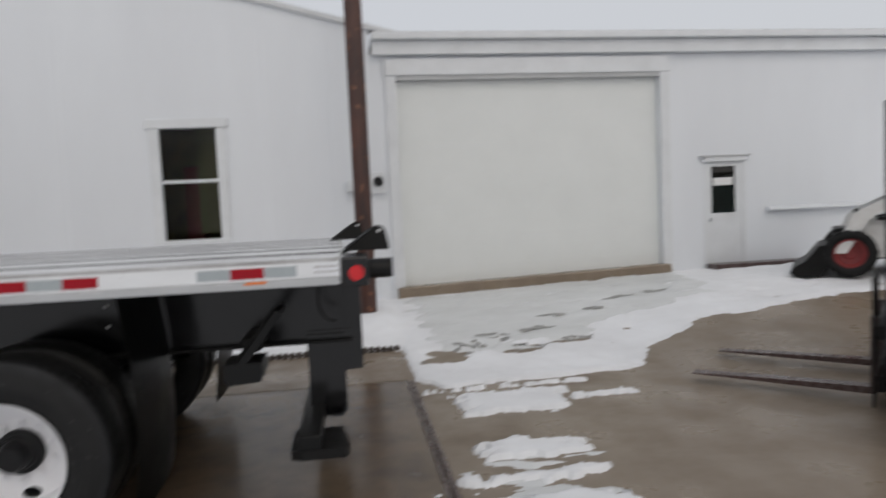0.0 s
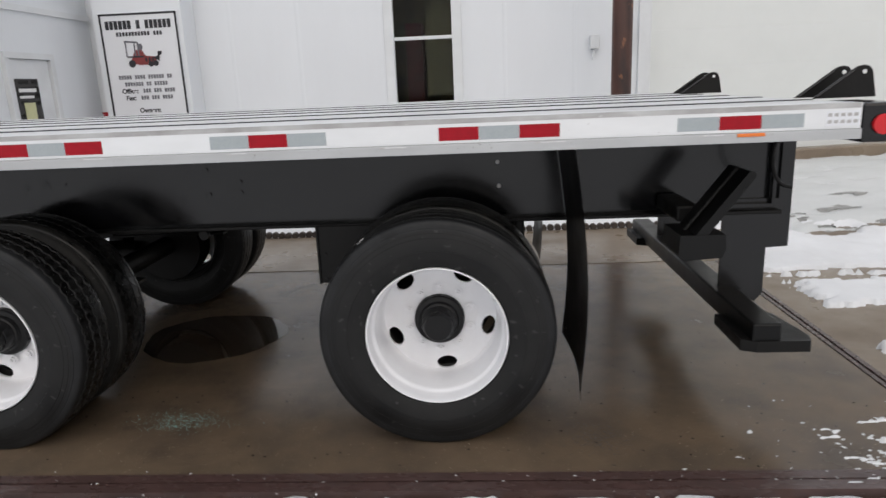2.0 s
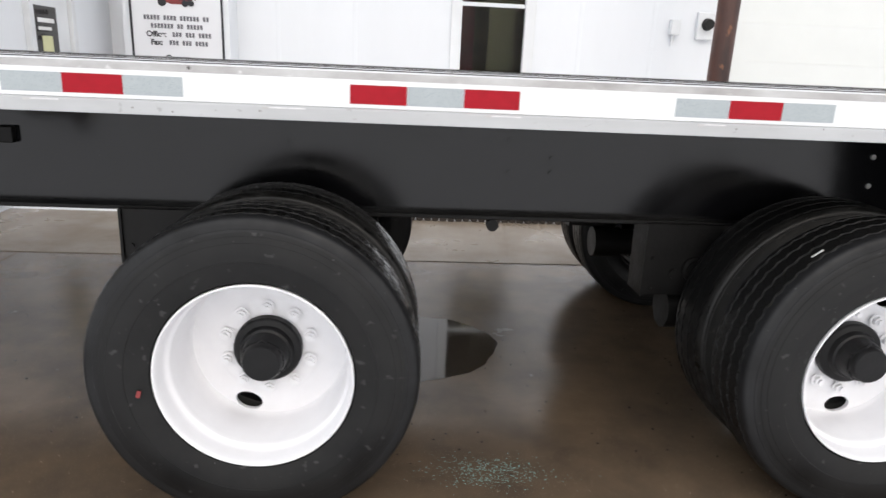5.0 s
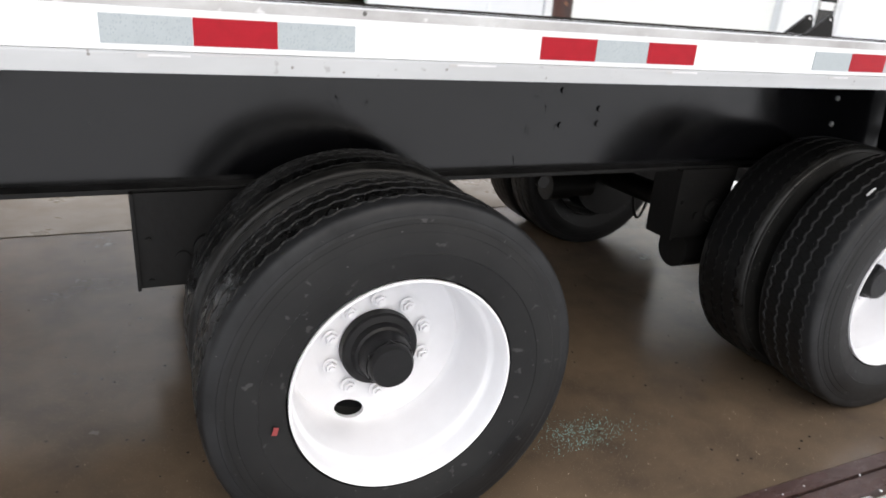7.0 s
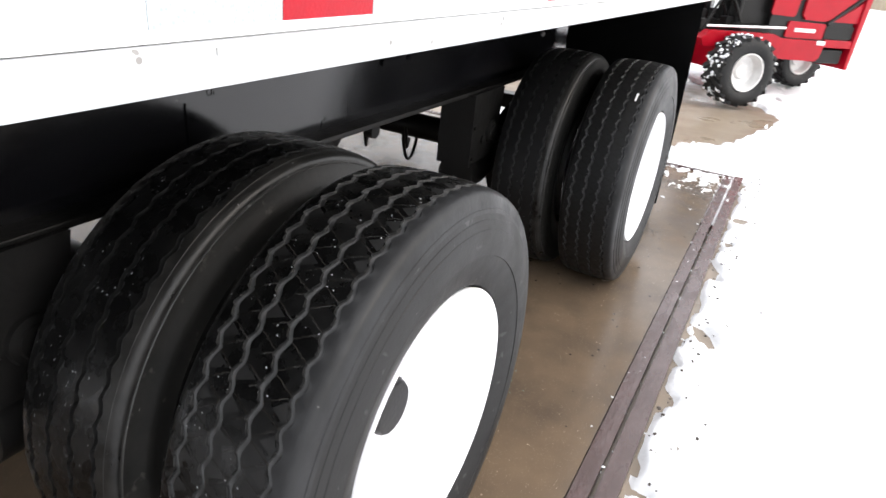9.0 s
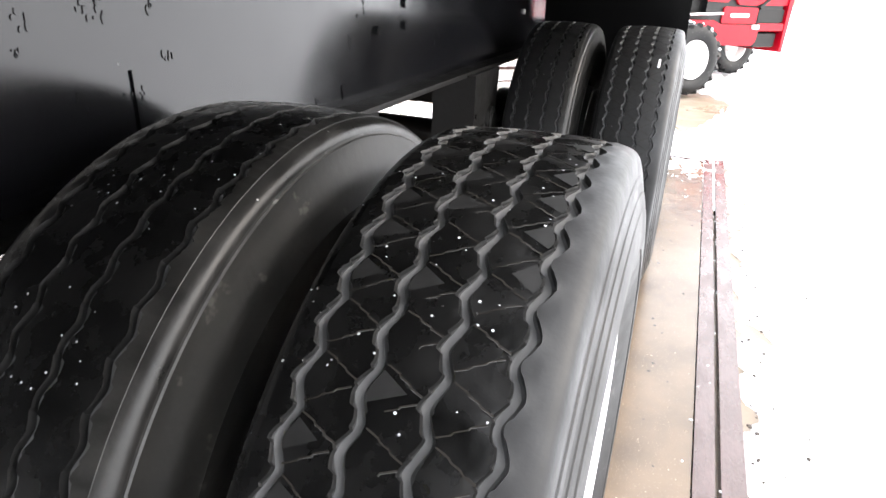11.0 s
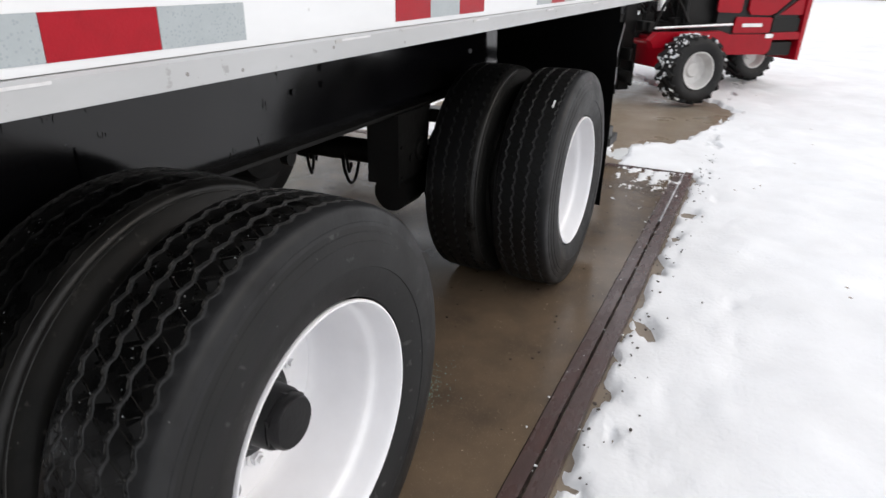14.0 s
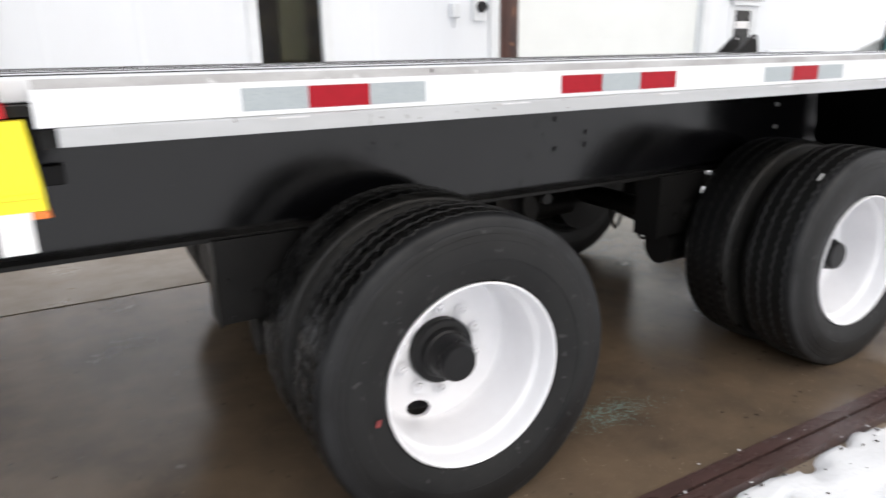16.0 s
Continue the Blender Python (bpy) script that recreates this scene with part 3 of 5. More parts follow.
# big garage door: frame, flat lintel, sectional panels
gate = thing("door_1", "large white sectional garage door, closed", "door", kind="structure")
gx0, gx1, gz0, gz1 = GATE
part("jamb", boxm(gx0 - 0.16, gx0 - 0.002, WALL_Y - 0.03, WALL_Y + 0.2, gz0, gz1 + 0.2, 0.006), M["trim"], gate)
part("jamb", boxm(gx1 + 0.002, gx1 + 0.16, WALL_Y - 0.03, WALL_Y + 0.2, gz0, gz1 + 0.2, 0.006), M["trim"], gate)
part("lintel", boxm(gx0 - 0.16, gx1 + 0.16, WALL_Y - 0.05, WALL_Y + 0.2, gz1 + 0.06, gz1 + 0.30, 0.006), M["trim"], gate)
part("weather_strip", boxm(gx0, gx1, WALL_Y - 0.02, WALL_Y + 0.1, gz1 - 0.005, gz1 + 0.06), M["alu_lip"], gate)
rows = 7
for k in range(rows):
    a, b = 0.2 + (gz1 - 0.2) * k / rows, 0.2 + (gz1 - 0.2) * (k + 1) / rows
    part("panel", boxm(gx0, gx1, WALL_Y + 0.10, WALL_Y + 0.14, a + 0.0003, b - 0.0003, 0.001), M["door_panel"], gate)
part("threshold", boxm(gx0 - 0.1, gx1 + 0.1, WALL_Y - 0.12, WALL_Y + 0.2, -0.2, 0.36, 0.02, m=Matrix.Rotation(-0.028, 4, "Y") @ Matrix.Translation((0, 0, 0.02))), M["apron"], gate)

door = thing("door_2", "white entrance door with a dark glazed upper half", "door", kind="structure")
dx0, dx1, dz0, dz1 = DOOR2
part("door_frame", box(box(box(bmesh.new(), dx0 - 0.06, dx0, WALL_Y + 0.012, WALL_Y + 0.1, dz0, dz1), dx1, dx1 + 0.06, WALL_Y + 0.012, WALL_Y + 0.1, dz0, dz1), dx0 - 0.06, dx1 + 0.06, WALL_Y - 0.035, WALL_Y + 0.1, dz1, dz1 + 0.07), M["trim"], door)
part("drip_cap", boxm(dx0 - 0.12, dx1 + 0.12, WALL_Y - 0.05, WALL_Y + 0.02, dz1 + 0.071, dz1 + 0.095), M["alu_lip"], door)
part("door_leaf", boxm(dx0, dx1, WALL_Y + 0.022, WALL_Y + 0.06, dz0, dz1), M["trim"], door)
part("pane", boxm(dx0 + 0.08, dx1 - 0.12, WALL_Y + 0.014, WALL_Y + 0.0215, 1.3, 2.04), M["pane_dark"], door)
part("door_sign", boxm(dx0 + 0.1, dx1 - 0.16, WALL_Y + 0.009, WALL_Y + 0.0135, 1.74, 1.86), M["paper"], door, "white notice with unreadable lines")
part("door_handle", rod(bmesh.new(), (dx0 + 0.06, WALL_Y + 0.02, 1.2), (dx0 + 0.06, WALL_Y - 0.03, 1.2), 0.03), M["alu"], door)
part("door_mat", boxm(dx0 - 0.05, dx1 + 1.0, WALL_Y - 0.3, WALL_Y - 0.02, 0.3, 0.5), M["steel_edge"], door)
tagged(part("ledge", prism(bmesh.new(), [(WALL_Y + 0.015, 1.30), (WALL_Y - 0.10, 1.30), (WALL_Y - 0.10, 1.325), (WALL_Y + 0.015, 1.37)], "x", 7.45, 16), M["trim"]), "thin white sloping ledge along the wall", "wall", kind="structure")

# projecting box with the company sign, and the wing
tagged(part("wall_box", boxm(-5.67, -4.50, 6.16, WALL_Y - 0.003, -0.2, 2.99), M["siding"]), "white boxed projection of the wall", "wall", kind="structure")
tagged(part("trim", boxm(-5.69, -4.47, 6.13, WALL_Y - 0.003, 2.992, 3.03), M["trim"]), "white capping above the boxed projection", "trim", kind="structure")
wing = thing("wall_wing", "white wing of the building with a sloping roof edge", "wall", kind="structure")
WX = -5.97  # the wing's face
part("wing_wall", prism(bmesh.new(), [(2.9, -0.3), (WALL_Y - 0.01, -0.3), (WALL_Y - 0.01, 3.577), (2.9, 2.405)], "x", WX - 0.2, WX), M["siding"], wing, "white steel clad wing wall")
part("rake_board", prism(bmesh.new(), [(2.9, 2.406), (6.5, 3.561), (6.5, 3.42), (2.9, 2.265)], "x", WX + 0.002, WX + 0.04), M["trim"], wing)
part("roof_sheet", prism(bmesh.new(), [(2.9, 2.416), (6.5, 3.571), (6.5, 3.62), (2.9, 2.465)], "x", -9.5, WX + 0.08), M["roof"], wing)
part("band", boxm(WX + 0.001, WX + 0.03, 3.4, WALL_Y - 0.02, 2.52, 2.59), M["trim"], wing)
d1 = thing("door_3", "white office door with a dark upper pane and a notice", "door", kind="structure")
part("door_frame", box(box(box(bmesh.new(), WX + 0.001, WX + 0.06, 4.70, 4.77, 0, 1.99), WX + 0.001, WX + 0.06, 5.50, 5.58, 0, 1.99), WX + 0.001, WX + 0.06, 4.70, 5.58, 1.992, 2.06), M["trim"], d1)
part("door_leaf", boxm(WX + 0.001, WX + 0.02, 4.78, 5.49, 0, 1.985), M["trim"], d1)
part("pane", boxm(WX + 0.021, WX + 0.028, 4.84, 5.24, 0.9, 1.77), M["pane_dark"], d1)
part("white_notice", boxm(WX + 0.029, WX + 0.032, 4.88, 5.18, 1.62, 1.66), M["paper"], d1, "white lines of a notice")
part("white_notice", boxm(WX + 0.029, WX + 0.032, 4.88, 5.12, 1.55, 1.58), M["paper"], d1)
part("notice", boxm(WX + 0.029, WX + 0.032, 4.93, 5.12, 1.24, 1.5), M["pale_yellow"], d1, "pale yellow paper notice")
eye = thing("security_camera", "small white security camera under the roof edge", "camera", pose(WX, 4.70, 2.85))
part("bracket", boxm(0.001, 0.05, -0.03, 0.03, -0.03, 0.03), M["trim"], eye)
part("housing", rod(bmesh.new(), (0.05, 0.0, 0.0), (0.26, 0.12, -0.06), 0.045), M["trim"], eye, smooth=True)

alarm = thing("alarm_box", "small red alarm box beside the company sign", "alarm box", pose(-5.712, 6.24, 1.27))
part("body", boxm(-0.04, 0.04, -0.06, 0.06, -0.07, 0.04, 0.01), M["red"], alarm)
part("cap", boxm(-0.045, 0.045, -0.075, 0.075, 0.041, 0.065, 0.006), M["red"], alarm)

pole = part("steel_pole", rod(bmesh.new(), (0.93, 5.45, -0.1), (0.93, 5.45, 9.5), 0.115, 24), M["rust"], smooth=True)
tagged(pole, "rust brown steel pole standing before the wall", "pole")
bell = thing("wall_bell", "round black alarm bell on a white mount", "bell", pose(1.2, WALL_Y - 0.03, 1.99))
part("mount", boxm(-0.12, 0.08, -0.03, 0.03, -0.16, 0.16, 0.01), M["trim"], bell)
part("bell", rod(bmesh.new(), (0, -0.03, 0.02), (0, -0.1, 0.02), 0.075, 20, 0.06), M["hub"], bell, smooth=True)
outlet = thing("outlet_box", "small white weatherproof electric box with conduit", "electric box", pose(0.80, WALL_Y - 0.004, 1.96))
part("body", boxm(-0.06, 0.06, -0.08, 0, -0.09, 0.09, 0.012), M["trim"], outlet)
part("conduit", rod(bmesh.new(), (0, -0.03, -0.09), (-0.02, -0.03, -0.22), 0.015), M["trim"], outlet)

# ---- the flatbed trailer ----
trailer = thing("flatbed_trailer", "aluminium decked flatbed semi-trailer with black chassis", "trailer")
X0, X1, WID = -8.5, 0.66, 2.55
RAIL_END = -3.95
Z_TOP = 1.368
# side rails
rail_profile = [(0.0, 1.372), (0.0, 1.280), (0.03, 1.280), (0.03, 1.35), (0.10, 1.355), (0.10, 1.372)]
lip_profile = [(0.029, 1.279), (-0.008, 1.279), (-0.012, 1.275), (-0.012, 1.242), (0.05, 1.240), (0.05, 1.279)]
rail = part("side_rail", prism(bmesh.new(), rail_profile, "x", RAIL_END, X1), M["alu"], trailer, "bright aluminium side rail")
# the lip's shading below the bright rail is put into its grey
part("lip", prism(bmesh.new(), lip_profile, "x", RAIL_END + 0.035, X1), M["alu_lip"], rail, "dull lower lip with shading in its grey")
part("side_rail", prism(bmesh.new(), [(WID - y, z) for y, z in rail_profile], "x", X0, X1), M["alu"], trailer)
part("front_rail", boxm(X0, RAIL_END - 0.06, 0.09, 0.14, 1.24, 1.36), M["black"], trailer)
# reflective tape
for k in range(5):
    for j in range(3):
        red = (j % 2 == 0) if k % 2 else (j == 1)
        x = -0.889 * k + 0.1524 * j
        part("tape", boxm(x + 0.0005, x + 0.1519, -0.0012, -0.0002, 1.2905, 1.3405), M["red_tape" if red else "grey_tape"], rail, "red reflective tape" if red else "silver reflective tape")
part("side_marker", boxm(0.215, 0.315, -0.018, -0.013, 1.264, 1.277, 0.002), M["orange"], rail, "orange side marker")
# besides scuffs, the grey holds the shade on the rail's rounded top
part("top_band", boxm(RAIL_END + 0.004, X1 - 0.004, -0.0012, -0.0002, 1.3535, 1.3725), M["alu_scuff_shade"], rail, "scuffed band along the rail's upper edge, its shade in the grey")
mark_rng = random.Random(21)
for k in range(-8, 3):  # rubbed places where straps are hooked
    x = -0.508 + 0.597 * k + mark_rng.uniform(-0.012, 0.012)
    if x < RAIL_END + 0.06 or x > X1 - 0.16:
        continue
    w = mark_rng.uniform(0.07, 0.11)
    part("strap_rub", boxm(x + 0.01, x + w + 0.004, -0.0131, -0.0121, 1.2712, 1.2748), M["alu_bright"], rail)
    part("strap_dent", boxm(x - 0.006, x + 0.012, -0.0133, -0.0121, 1.2688, 1.2752), M["alu_worn"], rail)
    part("strap_dent", boxm(x + w, x + w + 0.012, -0.0019, -0.0013, 1.355, 1.359), M["alu_worn"], rail)
# deck boards, with dark nailing strips let in between them
strips = (0.36, 0.86, 1.30, 1.74, 2.20)
edges_y = [0.1] + [v for y in strips for v in (y, y + 0.06)] + [WID - 0.1]
for a, b in zip(edges_y[::2], edges_y[1::2]):
    part("deck_board", boxm(X0, X1, a + 0.002, b - 0.002, 1.325, 1.372, 0.003), M["deck"], trailer)
for y in strips:
    part("nailing_strip", boxm(X0, X1, y + 0.003, y + 0.057, 1.325, 1.3746), M["gap"], trailer, "dark wooden nailing strip")
part("deck_underside", boxm(X0, X1, 0.06, WID - 0.06, 1.30, 1.322), M["black_dull"], trailer)
# main beams
BEAM_Y = 0.71
for y in (BEAM_Y, WID - BEAM_Y):
    s_ = 1 if y < 1.2 else -1
    beam = part("main_beam", boxm(X0, 0.70, min(y, y + s_ * 0.012), max(y, y + s_ * 0.012), 0.845, 1.29), M["black"], trailer, "gloss black steel beam")
    part("flange", boxm(X0, 0.70, y - 0.06, y + 0.07, 0.832, 0.848, 0.003), M["black_dull"], beam)
    part("flange", boxm(X0, 0.70, y - 0.06, y + 0.07, 1.27, 1.286, 0.003), M["black"], beam)
web = bpy.data.objects["main_beam"]
for x, z in ((-0.645, 1.004), (-0.65, 1.12), (-2.107, 1.008), (-2.111, 1.133), (-1.942, 1.068), (-1.942, 1.012)):
    part("bolt", rod(bmesh.new(), (x, BEAM_Y, z), (x, BEAM_Y - 0.008, z), 0.011, 6), M["alu_worn" if x > -1 else "black"], web)
rng = random.Random(12)
for x, z, size, count in ((-2.959, 1.082, 0.012, 12), (-2.945, 1.097, 0.006, 4), (-3.06, 1.08, 0.008, 5), (-3.071, 1.034, 0.006, 4), (-2.827, 1.015, 0.007, 5), (-2.904, 0.972, 0.012, 9), (-2.995, 0.968, 0.006, 4), (-2.852, 1.082, 0.007, 4),
                          (-2.186, 1.066, 0.012, 7), (-2.215, 1.116, 0.008, 4), (-2.127, 1.002, 0.009, 4), (-2.249, 0.992, 0.009, 6), (-2.285, 0.882, 0.011, 7), (-2.412, 0.872, 0.008, 4), (-2.305, 1.17, 0.012, 6), (-1.96, 1.03, 0.014, 8),
                          (-3.4, 1.02, 0.02, 4), (-3.6, 0.95, 0.012, 3), (-1.7, 0.97, 0.02, 4), (-1.55, 1.1, 0.012, 3)):
    for _ in range(count):
        cx, cz, n = x + rng.gauss(0, size), z + rng.gauss(0, size), rng.randint(5, 8)
        w = rng.uniform(0.001, 0.0032)
        ring = [(cx + w * rng.uniform(0.5, 1.2) * math.cos(6.283 * k / n), cz + w * rng.uniform(1.0, 3.0) * math.sin(6.283 * k / n)) for k in range(n)]
        part("paint_chip", prism(bmesh.new(), ring, "y", BEAM_Y - 0.0016, BEAM_Y - 0.0002), M["black"], web)
part("weld_seam", prism(bmesh.new(), [(-2.903, 1.0), (-2.897, 1.0), (-2.89, 0.86), (-2.90, 0.86)], "y", BEAM_Y - 0.004, BEAM_Y - 0.0002), M["black"], web)
part("grease_fitting", rod(bmesh.new(), (-2.16, BEAM_Y - 0.02, 0.80), (-2.16, BEAM_Y + 0.01, 0.80), 0.024, 16), M["black_dull"], web)
part("bracket", boxm(-3.99, -3.93, BEAM_Y - 0.03, BEAM_Y, 1.06, 1.12, 0.005), M["black_dull"], web)
for k in range(24):
    x = 0.4 - 0.36 * k
    part("crossmember", boxm(x - 0.03, x + 0.03, 0.05, WID - 0.05, 1.235, 1.272), M["black_dull"], trailer)


# wheels
SIDE = [(-0.34, 0.297), (-0.39, 0.2998), (-0.428, 0.3035), (-0.437, 0.309), (-0.465, 0.334), (-0.486, 0.352), (-0.498, 0.3695), (-0.505, 0.3705), (-0.509, 0.385), (-0.506, 0.398),
        (-0.501, 0.410), (-0.494, 0.4215), (-0.488, 0.4228), (-0.483, 0.433), (-0.476, 0.4405), (-0.471, 0.4412), (-0.464, 0.452), (-0.457, 0.4595), (-0.451, 0.4605), (-0.445, 0.473)]
SIDE_PLAIN = [(-0.34, 0.297), (-0.425, 0.304), (-0.465, 0.334), (-0.492, 0.36), (-0.502, 0.38), (-0.506, 0.398), (-0.502, 0.3995), (-0.49, 0.42), (-0.478, 0.437), (-0.473, 0.4385), (-0.4575, 0.456), (-0.4545, 0.4575), (-0.446, 0.472), (-0.438, 0.4735), (-0.4385, 0.477)]
SHOULDER = ((0.1180, 0.4795), (0.1160, 0.4845), (0.1125, 0.4885), (0.1075, 0.4915), (0.1020, 0.4935))  # half breadth, radius
SAG = -0.002  # the axle stands this much below the tyre's round middle
PHASE = 0.54
GROOVES = (-0.0805, -0.027, 0.027, 0.0805)  # middles of the four grooves round the tread


def groove_wave(phase):
    """The wandering line of a groove: a rounded zigzag, one period a unit."""
    return (2 / np.pi) * np.arcsin(np.sin(2 * np.pi * phase)) * 0.35 + 0.65 * np.sin(2 * np.pi * phase)


def crown(y, radius=0.5):
    return radius - 0.008 * (abs(y) / 0.116) ** 2.4


def tyre_mesh(name, waves, amp, groove, width=0.270, radius=0.500, teeth=0.0, plain=False, low=-0.478, tread="rubber_wet"):
    """A tyre turned about y, outer side at -width/2, its tread cut by wandering grooves with stepped edges."""
    per = 18
    seg = waves * per
    th = np.arange(seg) / seg * 2 * np.pi
    tri = groove_wave(np.arange(seg) / per + PHASE)
    hw, edge_a, edge_b = 0.116, (1 if plain else 5), (7 if plain else 1)
    cols = []  # y offset array, radius array, material of the strip that follows
    one = np.ones(seg)
    side = SIDE_PLAIN if plain else SIDE
    def skin(r):
        return (5 if r > 0.45 else 0) if not plain else 3 if r > 0.472 else 4
    for y, r in side:
        cols.append((y * width * one, r * one, skin(r)))
    for y, r in SHOULDER:
        cols.append((-y * one, r * one, edge_a))
    last = -0.102
    # the stepped edge falls back three times in every wave
    step = np.resize(np.repeat([0.15, 1.0, 0.55], [6, 5, 7]), seg)
    saw = np.resize(np.concatenate([np.linspace(1, 0.1, 6), np.linspace(0.9, 0.0, 6), np.linspace(1, 0.2, 6)]), seg)
    for g, c in enumerate(GROOVES):
        mid = (last + c - groove) / 2
        outer = edge_a if g == 0 else 1
        cols.append((mid * one, crown(mid) * one, outer))
        y = c + amp * tri
        lo, hi = teeth * np.roll(step, 5 + 4 * g) * 0.7, teeth * np.roll(saw, 3 * g)
        for off, dep, mt in ((-groove + lo, 0.0, 6), (-groove * 0.86 + lo * 0.85, 0.0045, 6), (-groove * 0.62, 0.0075, 2), (-groove * 0.2, 0.0088, 2), (groove * 0.35, 0.0078, 2), (groove * 0.66, 0.006, 2), (groove * 0.8 - hi * 0.9, 0.003, 6), (groove * 1.06 - hi, 0.0, edge_b if g == 3 else 1)):
            cols.append((y + off, crown(c) - dep * one, mt))
        last = c + groove
    cols.append((((last + hw) / 2) * one, crown((last + hw) / 2) * one, edge_b))
    for y, r in reversed(SHOULDER):
        cols.append((y * one, r * one, edge_b))
    for y, r in reversed(side):
        cols.append((-y * width * one, r * one, skin(r)))
    co = np.stack([np.stack([r * np.cos(th), y, r * np.sin(th)], -1) for y, r, _ in cols])
    # the bead follows the sagging axle, and the tread is flat where it stands
    bead = np.stack([np.clip((0.43 - r) / 0.09, 0, 1) for _, r, _ in cols])
    co[..., 2] += SAG * bead
    co[..., 2] = np.where(co[..., 2] < low, low + (co[..., 2] - low) * 0.03, co[..., 2])
    nc = len(cols)
    k = np.arange(seg)
    faces, mats = [], []
    for c in range(nc - 1):
        a, b = c * seg + k, c * seg + (k + 1) % seg
        faces.append(np.stack([a, a + seg, b + seg, b], -1))
        mats.append(np.full(seg, cols[c][2]))
    me = bpy.data.meshes.new(name)
    me.from_pydata(co.reshape(-1, 3), [], np.concatenate(faces))
    me.polygons.foreach_set("material_index", np.concatenate(mats).astype(np.int32))
    me.polygons.foreach_set("use_smooth", [True] * len(me.polygons))
    for one_m in ("rubber", tread, "rubber_dust_lit", "rubber_grey", "rubber_mud", "rubber_shoulder", "rubber_wall", "rubber_mottled"):
        me.materials.append(M[one_m])
    me.set_sharp_from_angle(angle=radians(32))
    return me


WAVES, AMP, GROOVE = 65, 0.0046, 0.0072
TYRE_WAVY = tyre_mesh("tyre", WAVES, AMP, GROOVE, teeth=0.0034)
TYRE_INNER = tyre_mesh("tyre", 65, 0.0036, 0.0066, teeth=0.0036, plain=True)
TYRE_INNER_REAR = tyre_mesh("tyre", 65, 0.0036, 0.0066, teeth=0.0036, plain=True, low=-0.490, tread="rubber_rear")
TYRE_RIB = tyre_mesh("tyre", 65, 0.0042, 0.0066, teeth=0.0034, low=-0.490, tread="rubber_rear")


def sipe_mesh(edged=True):
    """Flat dark strips for the stepped cuts that zigzag across the ribs, light strips for their lit edges, and the
    lighter wedges between them.
    """
    verts, faces, mats = [], [], []
    rng = random.Random(2)
    step = 2 * math.pi / WAVES

    def point(th, y, lift):
        rr = crown(y) + lift
        verts.append((rr * math.cos(th), y, rr * math.sin(th)))
        return len(verts) - 1

    def edge(g, th, side):
        return GROOVES[g] + AMP * float(groove_wave(np.array(th / step + PHASE))) + side * GROOVE * 0.92

    def strip(pts, half, lift, mat, shift=0.0):
        for (t0, y0), (t1, y1) in zip(pts, pts[1:]):
            dt, dy = (t1 - t0) * 0.5, y1 - y0
            size = math.hypot(dt, dy) or 1
            nt, ny = -dy / size / 0.5, dt / size
            a, b = shift + half, shift - half
            faces.append([point(t0 + nt * a, y0 + ny * a, lift), point(t0 + nt * b, y0 + ny * b, lift), point(t1 + nt * b, y1 + ny * b, lift), point(t1 + nt * a, y1 + ny * a, lift)])
            mats.append(mat)

    def stepped(t0, y0, t1, y1, offset):
        """From one groove to the next in three straight runs, with two small sideways steps."""
        at = lambda u, d: (t0 + (t1 - t0) * u + d / 0.5, y0 + (y1 - y0) * u)
        return [at(0, 0), at(0.34, 0), at(0.37, offset), at(0.64, offset), at(0.67, 2 * offset), at(1.0, 2 * offset)]

    for g in range(3):
        for k in range(WAVES):
            base = (k - PHASE) * step
            at = lambda u: base + (u + rng.uniform(-0.025, 0.025)) * step
            ta, tb, tc, td = at(0.25), at(0.56), at(0.78), at(1.07)
            cut_a = stepped(ta, edge(g, ta, 1), tb, edge(g + 1, tb, -1), 0.0019)   # nearly straight across
            cut_b = stepped(tc, edge(g + 1, tc, -1), td, edge(g, td, 1), 0.0016)   # slanting
            if g == 1:  # the middle rib is cut part of the way
                cut_a = cut_a[:rng.choice((3, 4, 6))]
            strip(cut_a, 0.0006, 0.0003, 1)
            strip(cut_b, 0.0008, 0.0003, 1)
            if edged:
                # the highlight on a cut's edge, drawn as a thin light strip
                strip(cut_a[:rng.randint(3, 6)], 0.0003, 0.0005, 0, -0.0009)
                if rng.random() < 0.4:
                    strip(cut_b[2:], 0.00022, 0.0005, 0, 0.0009)
                if rng.random() < 0.72:  # a lighter wedge against one groove, its tip at the other
                    keep = rng.uniform(0.55, 0.92)
                    if g == 0:
                        us = [ta + (td - ta) * (0.12 + 0.76 * q / 5) for q in range(6)]
                        rim_y, tip = [edge(0, u, 1) for u in us], ((tb + tc) / 2, edge(1, tb, -1))
                    else:
                        us = [tc + (tb + step - tc) * (0.12 + 0.7 * q / 5) for q in range(6)]
                        rim_y, tip = [edge(g + 1, u, -1) for u in us], ((td + ta + step) / 2, edge(g, td, 1))
                    mid_t = us[0] + (us[-1] - us[0]) * 0.5
                    ids = [point(u, y, 0.0002) for u, y in zip(us, rim_y)]
                    ids.append(point(mid_t + (tip[0] - mid_t) * keep, rim_y[2] + (tip[1] - rim_y[2]) * keep, 0.0002))
                    faces.append(ids)
                    mats.append(2)
    me = bpy.data.meshes.new("sipe")
    me.from_pydata(verts, [], faces)
    me.polygons.foreach_set("material_index", mats)
    for one_m in ("rubber_dust_lit", "gap", "rubber_wedge"):
        me.materials.append(M[one_m])
    return me


SIPES = sipe_mesh()
SIPES_PLAIN = sipe_mesh(False)


